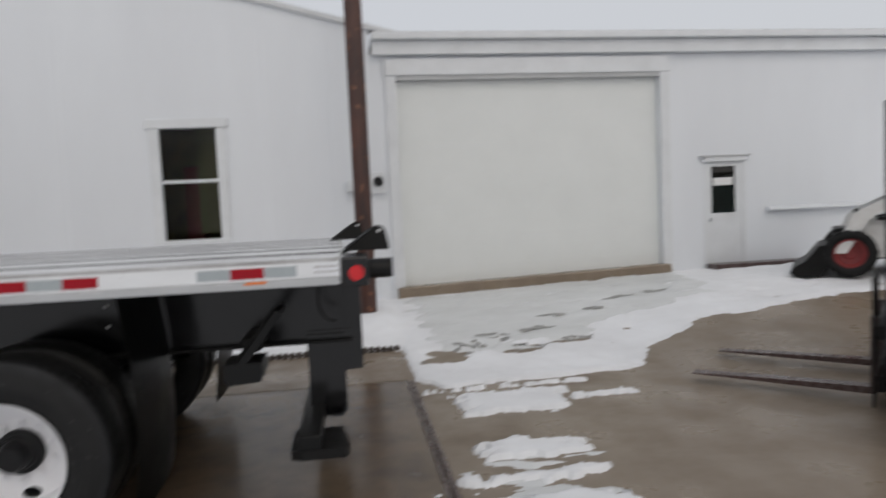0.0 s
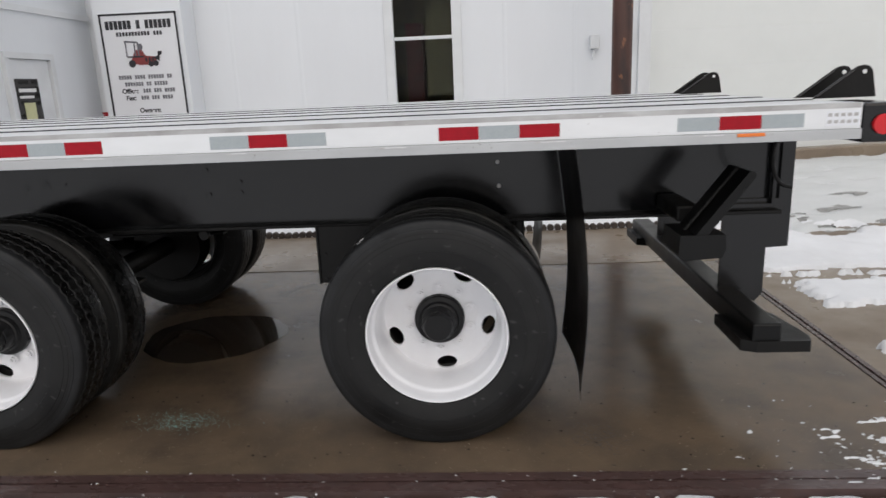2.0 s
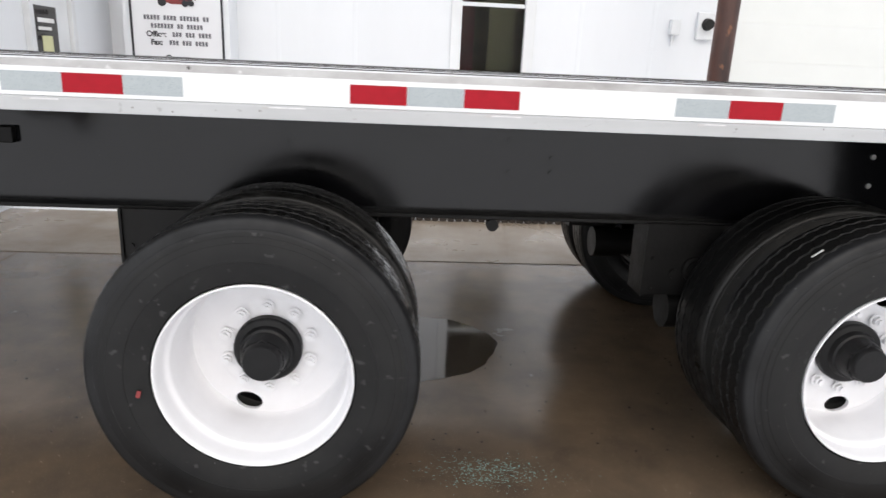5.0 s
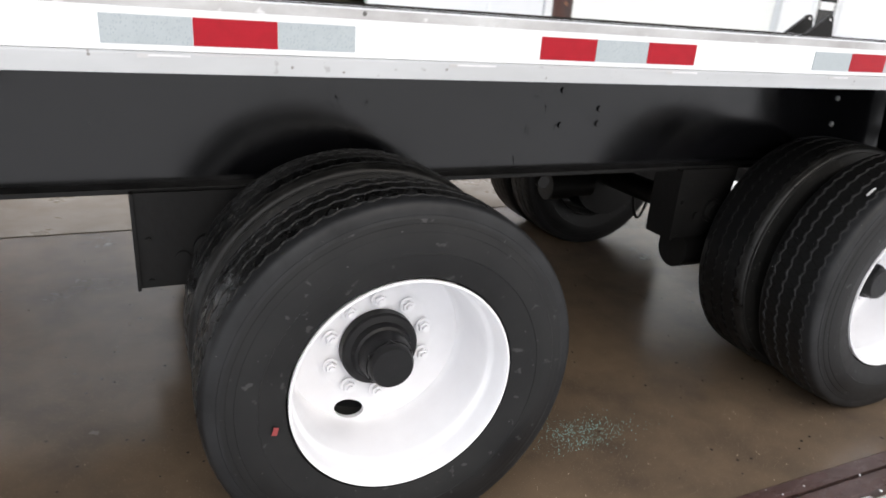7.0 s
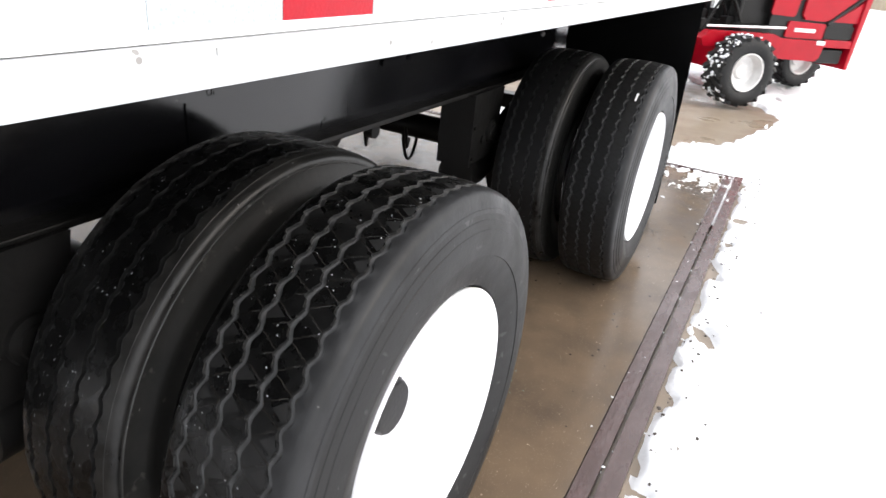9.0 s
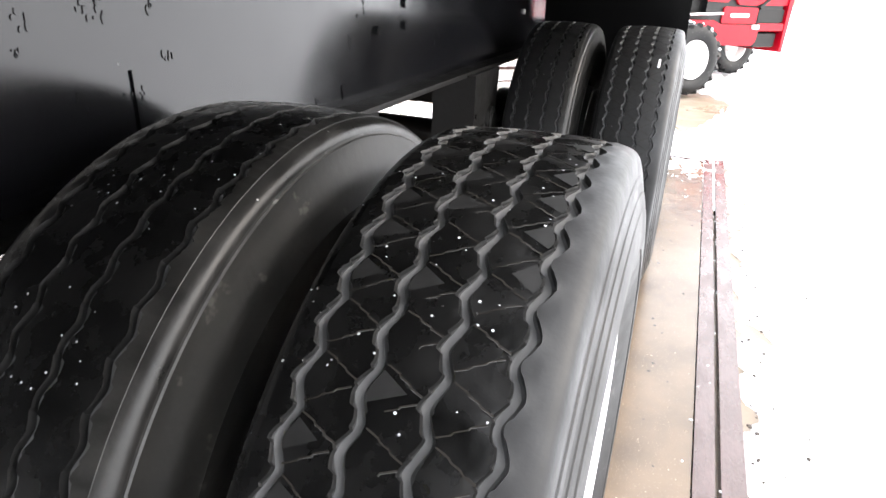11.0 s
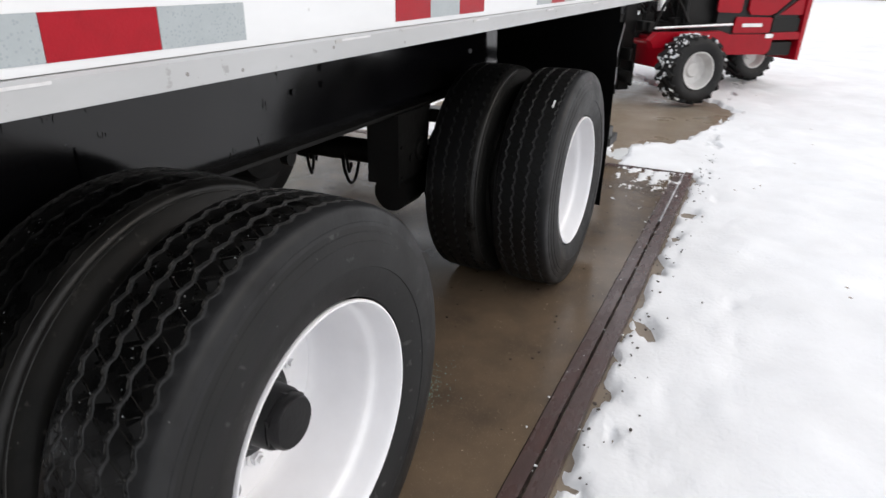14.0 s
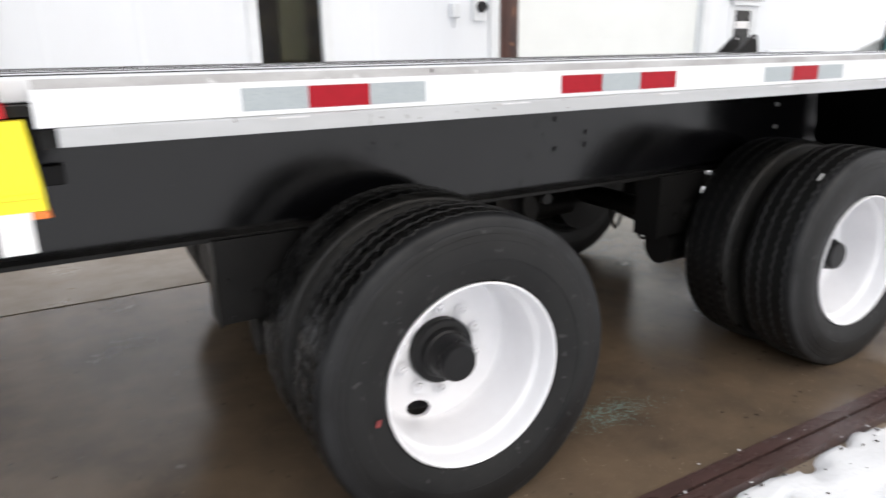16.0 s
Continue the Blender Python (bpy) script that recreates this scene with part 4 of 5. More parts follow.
def disc_mesh(holes, hole_angle):
    """The wheel disc with its hand holes, at y = 0, facing -y."""
    bm = bmesh.new()
    def ring(cx, cz, r, n, sx=1.0, turn=0.0):
        vs = []
        for k in range(n):
            a = 2 * math.pi * k / n
            u, w = r * sx * math.cos(a), r * math.sin(a)
            vs.append(bm.verts.new((cx + u * math.cos(turn) - w * math.sin(turn), 0, cz + u * math.sin(turn) + w * math.cos(turn))))
        return [bm.edges.new((vs[k], vs[(k + 1) % n])) for k in range(n)], vs
    edges, _ = ring(0, 0, 0.2622, 72)
    e2, _ = ring(0, 0, 0.180, 72)
    edges += e2
    holes_v = []
    for k in range(holes):
        a = hole_angle + 2 * math.pi * k / holes
        e, vs = ring(0.2215 * math.cos(a), 0.2215 * math.sin(a), 0.046, 24, 0.66, a)
        edges += e
        holes_v.append(vs)
    bmesh.ops.triangle_fill(bm, edges=edges, use_beauty=True, normal=(0, -1, 0))
    for vs in holes_v:
        back = [bm.verts.new(v.co + Vector((0, 0.014, 0))) for v in vs]
        for k in range(len(vs)):
            j = (k + 1) % len(vs)
            bm.faces.new((vs[k], vs[j], back[j], back[k]))
    # the raised middle that carries the nuts
    lathe(bm, [(0.0, 0.180), (-0.004, 0.172), (-0.007, 0.160), (-0.008, 0.10)], 72)
    bmesh.ops.remove_doubles(bm, verts=bm.verts, dist=1e-4)
    bmesh.ops.recalc_face_normals(bm, faces=bm.faces)
    return bm


def wheel(x, y, outward, tyre, holes=5, hole_angle=0.0, full=True, z=0.478):
    """One wheel whose tyre is centred at y; outward -1 shows its dish to -y."""
    turn = pose(x, y, z, 0, 0, 0 if outward < 0 else 180)
    w = part("tyre", tyre, None, trailer, "black ribbed truck tyre")
    w.matrix_local = turn
    rim_bm = lathe(bmesh.new(), [(-0.090, 0.291), (-0.108, 0.2965), (-0.115, 0.2975), (-0.119, 0.2958), (-0.119, 0.292), (-0.114, 0.289), (-0.104, 0.287), (-0.088, 0.2856), (-0.062, 0.2842), (-0.052, 0.2825), (-0.046, 0.279), (-0.041, 0.2735), (-0.034, 0.2705),
                                 (-0.020, 0.2695), (0.0, 0.268), (0.03, 0.2655), (0.06, 0.264), (0.098, 0.263), (0.112, 0.2618), (0.122, 0.2595), (0.129, 0.2565), (0.1335, 0.2525), (0.1365, 0.2525), (0.14, 0.29)], 96)
    rim = part("rim", rim_bm, M["rim" if full else "inner_rim"], w, "white enamelled steel rim" if full else "near-black inner rim", smooth=True)
    rim.location = (0, 0, SAG)
    if not full:
        return w
    disc = part("disc", disc_mesh(holes, hole_angle), M["rim"], w, "white wheel disc with hand holes", smooth=True)
    disc.location = (0, 0.135, SAG)
    for k in range(10):
        a = 2 * math.pi * (k + 0.5) / 10
        c = (0.1427 * math.cos(a), 0.1427 * math.sin(a) + SAG)
        bm = rod(bmesh.new(), (c[0], 0.115, c[1]), (c[0], 0.112, c[1]), 0.024, 16)
        rod(bm, (c[0], 0.111, c[1]), (c[0], 0.099, c[1]), 0.0172, 6)
        rod(bm, (c[0], 0.100, c[1]), (c[0], 0.089, c[1]), 0.0095, 10)
        part("lug_nut", bm, M["rim"], w)
    hub = lathe(bmesh.new(), [(0.12, 0.112), (0.094, 0.111), (0.088, 0.106), (0.084, 0.088), (0.066, 0.082), (0.062, 0.074), (0.02, 0.071), (0.012, 0.067), (0.01, 0.0)], 40)
    part("hub", hub, M["hub"], w, "black hub with oil cap", smooth=True).location = (0, 0, SAG)
    part("cap", lathe(rod(bmesh.new(), (0, 0.03, 0), (0, 0.004, 0), 0.07, 6), [(0.01, 0.064), (-0.010, 0.062), (-0.017, 0.057), (-0.0175, 0.0)], 28), M["hub"], w, smooth=True).location = (0, 0, SAG)
    return w


FRONT_X, REAR_X = -2.947, -0.934
for ax, holes, ha, outer in ((FRONT_X, 1, radians(250), TYRE_WAVY), (REAR_X, 5, radians(276), TYRE_RIB)):
    front = ax == FRONT_X
    z = 0.478 if front else 0.490
    shown = wheel(ax, 0.119 if front else 0.134, -1, outer, holes, ha, z=z)
    if outer is TYRE_WAVY:
        tagged(part("sipe", SIPES, None, shown, "stepped cuts across the tread with painted lit edges"), "stepped cuts across the tread with painted lit edges", kind="stuff")
        part("red_mark", boxm(-0.006, 0.006, -0.0015, 0.0, -0.011, 0.011, m=Matrix.Translation((-0.331, -0.1330, -0.047)) @ Matrix.Rotation(0.3, 4, "Y")), M["wheel_red"], shown, "small red sticker")
    else:
        tagged(part("sipe", SIPES_PLAIN, None, shown, "fine cuts across the tread"), "fine cuts across the tread", kind="stuff")
        part("white_mark", boxm(-0.02, 0.02, -0.004, 0.004, 0.0, 0.001, m=Matrix.Rotation(radians(-37), 4, "Y") @ Matrix.Translation((0.0, -0.06, 0.5005))), M["paper"], shown, "white paint mark on the tread")
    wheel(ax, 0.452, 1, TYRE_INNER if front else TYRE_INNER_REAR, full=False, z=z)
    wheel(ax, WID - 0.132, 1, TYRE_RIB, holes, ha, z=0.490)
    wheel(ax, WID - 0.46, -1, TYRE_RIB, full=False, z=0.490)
    axle = part("axle", rod(bmesh.new(), (ax, 0.2, 0.487), (ax, WID - 0.2, 0.487), 0.064, 24), M["black_dull"], trailer, smooth=True)
    for y, s_ in ((0.66, 1), (WID - 0.66, -1)):
        part("brake_drum", rod(bmesh.new(), (ax, y - 0.13 * s_, 0.476), (ax, y + 0.05 * s_, 0.476), 0.236, 40), M["black_dull"], axle, smooth=True)

# suspension: hangers, springs, brake chambers and hoses
for y0, y1 in ((0.63, 0.76), (WID - 0.76, WID - 0.63)):
    for hx in (-3.55, -1.55):
        bm = prism(bmesh.new(), [(hx, 0.84), (hx + 0.3, 0.84), (hx + 0.26, 0.58), (hx + 0.16, 0.55), (hx, 0.55)], "y", y0, y0 + 0.012)
        prism(bm, [(hx, 0.84), (hx + 0.3, 0.84), (hx + 0.26, 0.58), (hx + 0.16, 0.55), (hx, 0.55)], "y", y1 - 0.012, y1)
        box(bm, hx - 0.01, hx, y0 - 0.01, y1 + 0.01, 0.545, 0.84)
        hanger = part("spring_hanger", bm, M["black_dull"], trailer)
        part("pivot_bolt", rod(bmesh.new(), (hx + 0.12, y0 - 0.008, 0.64), (hx + 0.12, y1 + 0.008, 0.64), 0.02, 12), M["black_dull"], hanger)
        part("pivot_boss", lathe(bmesh.new(), [(0.0, 0.052), (-0.012, 0.05), (-0.014, 0.036), (-0.02, 0.034), (-0.022, 0.0)], 24, m=pose(hx + 0.2, y0, 0.66)), M["black_dull"], hanger, smooth=True)
        for bz in (0.57, 0.7):
            part("bolt", rod(bmesh.new(), (hx + 0.03, y0 - 0.008, bz), (hx + 0.03, y0, bz), 0.009, 6), M["black_dull"], hanger)
    for ax in (FRONT_X, REAR_X):
        bm = bmesh.new()
        for k in range(4):
            h = 0.5 - 0.09 * k
            box(bm, ax - h, ax + h * 0.86, y0 + 0.02, y1 - 0.02, 0.56 + 0.018 * k, 0.576 + 0.018 * k, 0.003)
        part("leaf_spring", bm, M["black_dull"], trailer)
for ax in (FRONT_X, REAR_X):
    for y in (0.745, WID - 0.745):
        bm = rod(bmesh.new(), (ax - 0.48, y, 0.455), (ax - 0.32, y, 0.455), 0.085, 24)
        rod(bm, (ax - 0.34, y, 0.455), (ax - 0.18, y, 0.455), 0.075, 24)
        part("brake_chamber", bm, M["black_dull"], trailer, smooth=True)
for p in ([(-1.12, 1.2, 0.50), (-1.09, 1.2, 0.39), (-1.02, 1.21, 0.33), (-0.95, 1.22, 0.38), (-0.93, 1.22, 0.5)], [(-1.06, 1.22, 0.5), (-1.04, 1.22, 0.42), (-1.0, 1.24, 0.38), (-0.95, 1.26, 0.41)],
          [(-1.02, 1.5, 0.45), (-0.97, 1.52, 0.34), (-0.90, 1.56, 0.31), (-0.82, 1.6, 0.40)]):
    tube(p, 0.009, "air_hose", M["black_dull"], trailer)
for x, top in ((-1.497, 0.82), (-1.517, 0.77)):
    part("brace_rod", rod(bmesh.new(), (x, 0.66, top), (x - 0.004, 0.66, 0.56), 0.005), M["alu_worn"], trailer)

# mud flaps
for y in (0.02, WID - 0.62):
    bm = bmesh.new()
    nu, nv = 8, 18
    vs = [[bm.verts.new((-0.37 + 0.052 * math.sin(2.7 * v / nv) + 0.03 * math.sin(3 * u / nu) * v / nv + 0.004 * v / nv, y + 0.66 * u / nu, 1.235 - 1.0 * v / nv - 0.05 * (1 - u / nu) * (v == nv))) for u in range(nu + 1)] for v in range(nv + 1)]
    for v in range(nv):
        for u in range(nu):
            bm.faces.new((vs[v][u], vs[v + 1][u], vs[v + 1][u + 1], vs[v][u + 1]))
    bmesh.ops.solidify(bm, geom=bm.faces[:], thickness=0.008)
    part("mud_flap", bm, M["flap"], trailer, "hanging black rubber mud flap", smooth=True)

# rear end: uprights under the beams, impact bar, lamps, folding brackets
for y, out in ((0.692, -1), (WID - 0.71, 1)):
    up = part("bumper_upright", prism(bmesh.new(), [(0.44, 0.9), (0.70, 0.9), (0.70, 1.24), (0.76, 1.24), (0.76, 0.66), (0.655, 0.655), (0.655, 0.42), (0.62, 0.38), (0.44, 0.40)], "y", y, y + 0.018), M["black"], trailer)
    part("end_channel", boxm(0.655, 0.668, y - 0.03, y + 0.002, 0.88, 1.24), M["black"], up)
    part("end_channel", boxm(0.44, 0.668, y - 0.03, y + 0.002, 0.868, 0.88), M["black"], up)
    part("upright_web", boxm(0.50, 0.52, y + 0.018, y + 0.15, 0.42, 0.9), M["black"], up)
part("rear_plate", boxm(0.70, 0.72, 0.72, WID - 0.72, 0.86, 1.24), M["black"], trailer)
part("bumper_bar", boxm(0.40, 0.52, 0.16, WID - 0.16, 0.36, 0.46, 0.008), M["flap"], trailer, "black rear impact bar")
for y in (0.15, WID - 0.5):
    part("bumper_foot", prism(bmesh.new(), [(0.36, y + 0.35), (0.36, y + 0.03), (0.42, y), (0.64, y), (0.66, y + 0.06), (0.62, y + 0.35)], "z", 0.335, 0.385), M["black_dull"], trailer)
jack = part("stabiliser_arm", prism(bmesh.new(), [(0.10, 0.82), (0.135, 0.80), (0.355, 1.09), (0.352, 1.11), (0.33, 1.115)], "y", 0.13, 0.36), M["flap"], trailer)
part("arm_foot", prism(bmesh.new(), [(0.07, 0.862), (0.25, 0.862), (0.255, 0.80), (0.24, 0.765), (0.085, 0.755), (0.065, 0.78)], "y", 0.125, 0.365), M["flap"], jack)
part("arm_rib", rod(bmesh.new(), (0.10, 0.24, 0.835), (0.32, 0.24, 1.115), 0.009), M["black_dull"], jack)
part("arm_tube", boxm(0.12, 0.22, 0.36, 0.70, 0.87, 0.94, 0.01), M["black_dull"], jack)
for yy in (0.2, 2.2):
    tube([(0.55, yy + 0.2, 1.24), (0.53, yy + 0.2, 1.12), (0.57, yy + 0.2, 1.02), (0.62, yy + 0.2, 1.0)], 0.008, "cable", M["black_dull"], trailer)
light_box = part("tail_lamp_box", boxm(0.665, 0.80, 0.0, 0.30, 1.225, 1.37, 0.012), M["black"], trailer, "black tail lamp housing")
part("tail_lamp", rod(bmesh.new(), (0.738, 0.001, 1.292), (0.738, -0.012, 1.292), 0.037, 24), M["lamp_red"], light_box, "round red tail lamp", smooth=True)
part("bumper_stop", rod(bmesh.new(), (0.80, 0.15, 1.296), (0.92, 0.15, 1.296), 0.05, 20), M["black_dull"], light_box, smooth=True)
for y, bx0, bx1 in ((0.40, 0.675, 0.93), (0.56, 0.675, 0.93), (1.94, 0.575, 0.84), (2.10, 0.575, 0.84)):
    bracket = part("fork_bracket", prism(bmesh.new(), [(bx0, 1.374), (bx1, 1.374), (bx1 - 0.018, 1.465), (bx1 - 0.025, 1.487), (bx1 - 0.038, 1.5), (bx1 - 0.055, 1.505), (bx1 - 0.075, 1.502), (bx1 - 0.095, 1.49)], "y", y, y + 0.016), M["black_dull"], trailer, "black steel hinge bracket")
    part("pin", rod(bmesh.new(), (bx1 - 0.055, y - 0.002, 1.478), (bx1 - 0.055, y + 0.018, 1.478), 0.009), M["paper"], bracket)
    part("rim_bar", rod(bmesh.new(), (bx0 + 0.01, y - 0.004, 1.38), (bx1 - 0.1, y - 0.004, 1.485), 0.006), M["black"], bracket)
lines = part("decal", boxm(0.535, 0.655, -0.0014, -0.0004, 1.29, 1.345), M["sign_white"], rail)
for r in range(2):
    for c in range(5):
        part("letter_bar", boxm(0.54 + 0.023 * c, 0.555 + 0.023 * c, -0.0022, -0.0014, 1.30 + 0.025 * r, 1.312 + 0.025 * r), M["alu_worn"], lines)
# strap pouch ahead of the rail's end
pouch = thing("strap_pouch", "bright yellow strap with a white tag hanging at the rail's end", "strap", pose(-4.10, 0.02, 1.13))
part("strap", prism(bmesh.new(), [(-0.14, 0.165), (0.13, 0.165), (0.142, 0.02), (0.143, -0.014), (-0.14, -0.014)], "y", 0.0, 0.05), M["yellow"], pouch)
part("fold", boxm(-0.14, 0.138, -0.004, 0.0, 0.012, 0.022, 0.001), M["yellow"], pouch)
part("hem", prism(bmesh.new(), [(-0.14, -0.015), (0.143, -0.015), (0.147, -0.03), (-0.14, -0.03)], "y", 0.0, 0.05), M["orange"], pouch, "orange lower hem")
part("tag", boxm(0.052, 0.114, -0.004, 0.0, -0.098, -0.014), M["paper"], pouch, "white paper tag")
part("hook", boxm(-0.14, 0.10, 0.01, 0.04, 0.17, 0.20), M["lamp_red"], pouch)

# ---- company sign ----
sign = thing("company_sign", "white company sign with a black border and a small red machine", "sign", pose(-5.067, 6.128, 1.68))
part("board", boxm(-0.512, 0.512, 0.0, 0.03, -0.88, 0.88), M["sign_white"], sign)
b_bm = bmesh.new()
for a in ((-0.512, 0.512, 0.855, 0.88), (-0.512, 0.512, -0.88, -0.855), (-0.512, -0.487, -0.88, 0.88), (0.487, 0.512, -0.88, 0.88)):
    box(b_bm, a[0], a[1], -0.006, -0.0005, a[2], a[3])
part("border", b_bm, M["ink"], sign)


def word(text, size, x, z, y, mat, parent):
    cu = bpy.data.curves.new("word", "FONT")
    cu.body, cu.size, cu.extrude, cu.offset, cu.align_x = text, size, 0.0008, 0.003, "CENTER"
    holder = bpy.data.objects.new("word", cu)
    me = bpy.data.meshes.new_from_object(holder)
    bpy.data.objects.remove(holder)
    me.materials.clear()
    me.materials.append(mat)
    ob = new("lettering", me)
    ob.parent = parent
    ob.matrix_local = pose(x, y, z, 90)
    return ob


def letters(counts, x, z, w, h, mat, gap=0.4):
    """A line of words as rows of plain upright bars, one to a letter; gap is the share left between them."""
    total = (sum(counts) + len(counts) - 1) * w
    at = x - total / 2
    for n in counts:
        for _ in range(n):
            part("bar", boxm(at, at + w * (1 - gap), -0.004, -0.0005, z, z + h), mat, sign)
            at += w
        at += w


letters((6, 1, 6), 0, 0.685, 0.0585, 0.105, M["ink"], 0.2)
letters((11, 3), 0, 0.60, 0.041, 0.05, M["ink"], 0.3)
letters((5, 4, 6, 2), 0, 0.062, 0.036, 0.05, M["ink_grey"], 0.3)
letters((7, 2, 5), 0, -0.026, 0.036, 0.05, M["ink_grey"], 0.3)
word("Office:", 0.082, -0.235, -0.116, -0.002, M["ink"], sign)
letters((3, 3, 4), 0.16, -0.114, 0.036, 0.05, M["ink_grey"], 0.3)
word("Fax:", 0.082, -0.235, -0.205, -0.002, M["ink"], sign)
letters((3, 3, 4), 0.12, -0.203, 0.036, 0.05, M["ink_grey"], 0.3)
word("Owners:", 0.082, 0.0, -0.368, -0.002, M["ink"], sign)
letters((5, 1, 6), 0, -0.46, 0.036, 0.05, M["ink_grey"], 0.3)
# the little picture of a machine
pic = part("picture", prism(bmesh.new(), [(-0.17, 0.27), (-0.05, 0.235), (0.15, 0.235), (0.18, 0.29), (0.17, 0.335), (0.04, 0.35), (0.0, 0.42), (-0.09, 0.425), (-0.13, 0.35)], "y", -0.004, -0.0005), M["wheel_red"], sign, "small red machine drawing")
for cx, cz, r in ((-0.15, 0.255, 0.048), (0.1, 0.245, 0.036), (0.165, 0.252, 0.036)):
    part("wheel", rod(bmesh.new(), (cx, -0.0045, cz), (cx, -0.0055, cz), r, 16), M["ink"], pic)
part("mast", prism(bmesh.new(), [(0.13, 0.32), (0.20, 0.345), (0.21, 0.40), (0.26, 0.40), (0.26, 0.36), (0.23, 0.35), (0.22, 0.28)], "y", -0.0065, -0.0045), M["ink"], pic)
part("canopy", prism(bmesh.new(), [(-0.22, 0.545), (-0.06, 0.53), (-0.05, 0.51), (-0.22, 0.52)], "y", -0.0055, -0.0005), M["ink_grey"], pic)
for px in (-0.215, -0.10, -0.055):
    part("post", boxm(px, px + 0.018, -0.0062, -0.0042, 0.34, 0.525), M["ink_grey"], pic)
part("driver_seat", prism(bmesh.new(), [(-0.05, 0.42), (0.0, 0.42), (0.02, 0.46), (0.0, 0.5), (-0.04, 0.5)], "y", -0.0055, -0.0043), M["ink_grey"], pic)
part("frame_bar", boxm(-0.2, 0.02, -0.0066, -0.0046, 0.33, 0.35), M["ink"], pic)
for k in range(3):
    part("detail", boxm(0.03 + 0.045 * k, 0.055 + 0.045 * k, -0.0062, -0.0044, 0.275, 0.325), M["ink"], pic)

# ---- truck-mounted forklift ----
def lug_wheel(name, parent, r, w, rim_r, lugs, where, rim_mat, turn=90, snowy=False):
    """A tyre with bars across its tread and a dished rim; its axle lies along local y before the turn."""
    t = part(name, lathe(bmesh.new(), [(-0.4 * w, rim_r), (-0.5 * w, rim_r + 0.25 * (r - rim_r)), (-0.5 * w, r * 0.86), (-0.44 * w, r * 0.93), (0.44 * w, r * 0.93), (0.5 * w, r * 0.86), (0.5 * w, rim_r + 0.25 * (r - rim_r)), (0.4 * w, rim_r)], 48), M["rubber"], parent, "black tyre with deep lugs", smooth=True)
    t.matrix_local = pose(*where, 0, 0, turn)
    bm = bmesh.new()
    for k in range(lugs):
        for side in (-1, 1):
            a = 2 * math.pi * (k + (0.5 if side > 0 else 0)) / lugs
            m = Matrix.Rotation(-a, 4, "Y") @ Matrix.Translation((r * 0.945, side * w * 0.24, 0)) @ Matrix.Rotation(side * radians(38), 4, "X")
            box(bm, -r * 0.06, r * 0.035, -w * 0.3, w * 0.3, -0.028, 0.028, m=m)
    part("tread", bm, M["rubber"], t)
    part("rim", lathe(bmesh.new(), [(-0.41 * w, rim_r * 1.02), (-0.47 * w, rim_r * 1.02), (-0.46 * w, rim_r * 0.95), (-0.3 * w, rim_r * 0.88), (-0.12 * w, rim_r * 0.8), (-0.08 * w, rim_r * 0.45), (-0.16 * w, rim_r * 0.36), (-0.16 * w, 0.0)], 40), rim_mat, t, smooth=True)
    if snowy:
        bm = bmesh.new()
        rng = random.Random(4)
        for k in range(170):
            a, y = rng.uniform(0.2, 4.2), rng.uniform(-0.45, 0.45) * w
            q = r * rng.uniform(0.93, 0.99)
            c = Vector((q * math.cos(a), y, q * math.sin(a)))
            made = bmesh.ops.create_icosphere(bm, subdivisions=1, radius=rng.uniform(0.008, 0.022))
            bmesh.ops.translate(bm, vec=c, verts=made["verts"])
        tagged(part("packed_snow", bm, M["snow"], t, "snow packed between the lugs"), "snow packed between the lugs", kind="stuff")
    return t


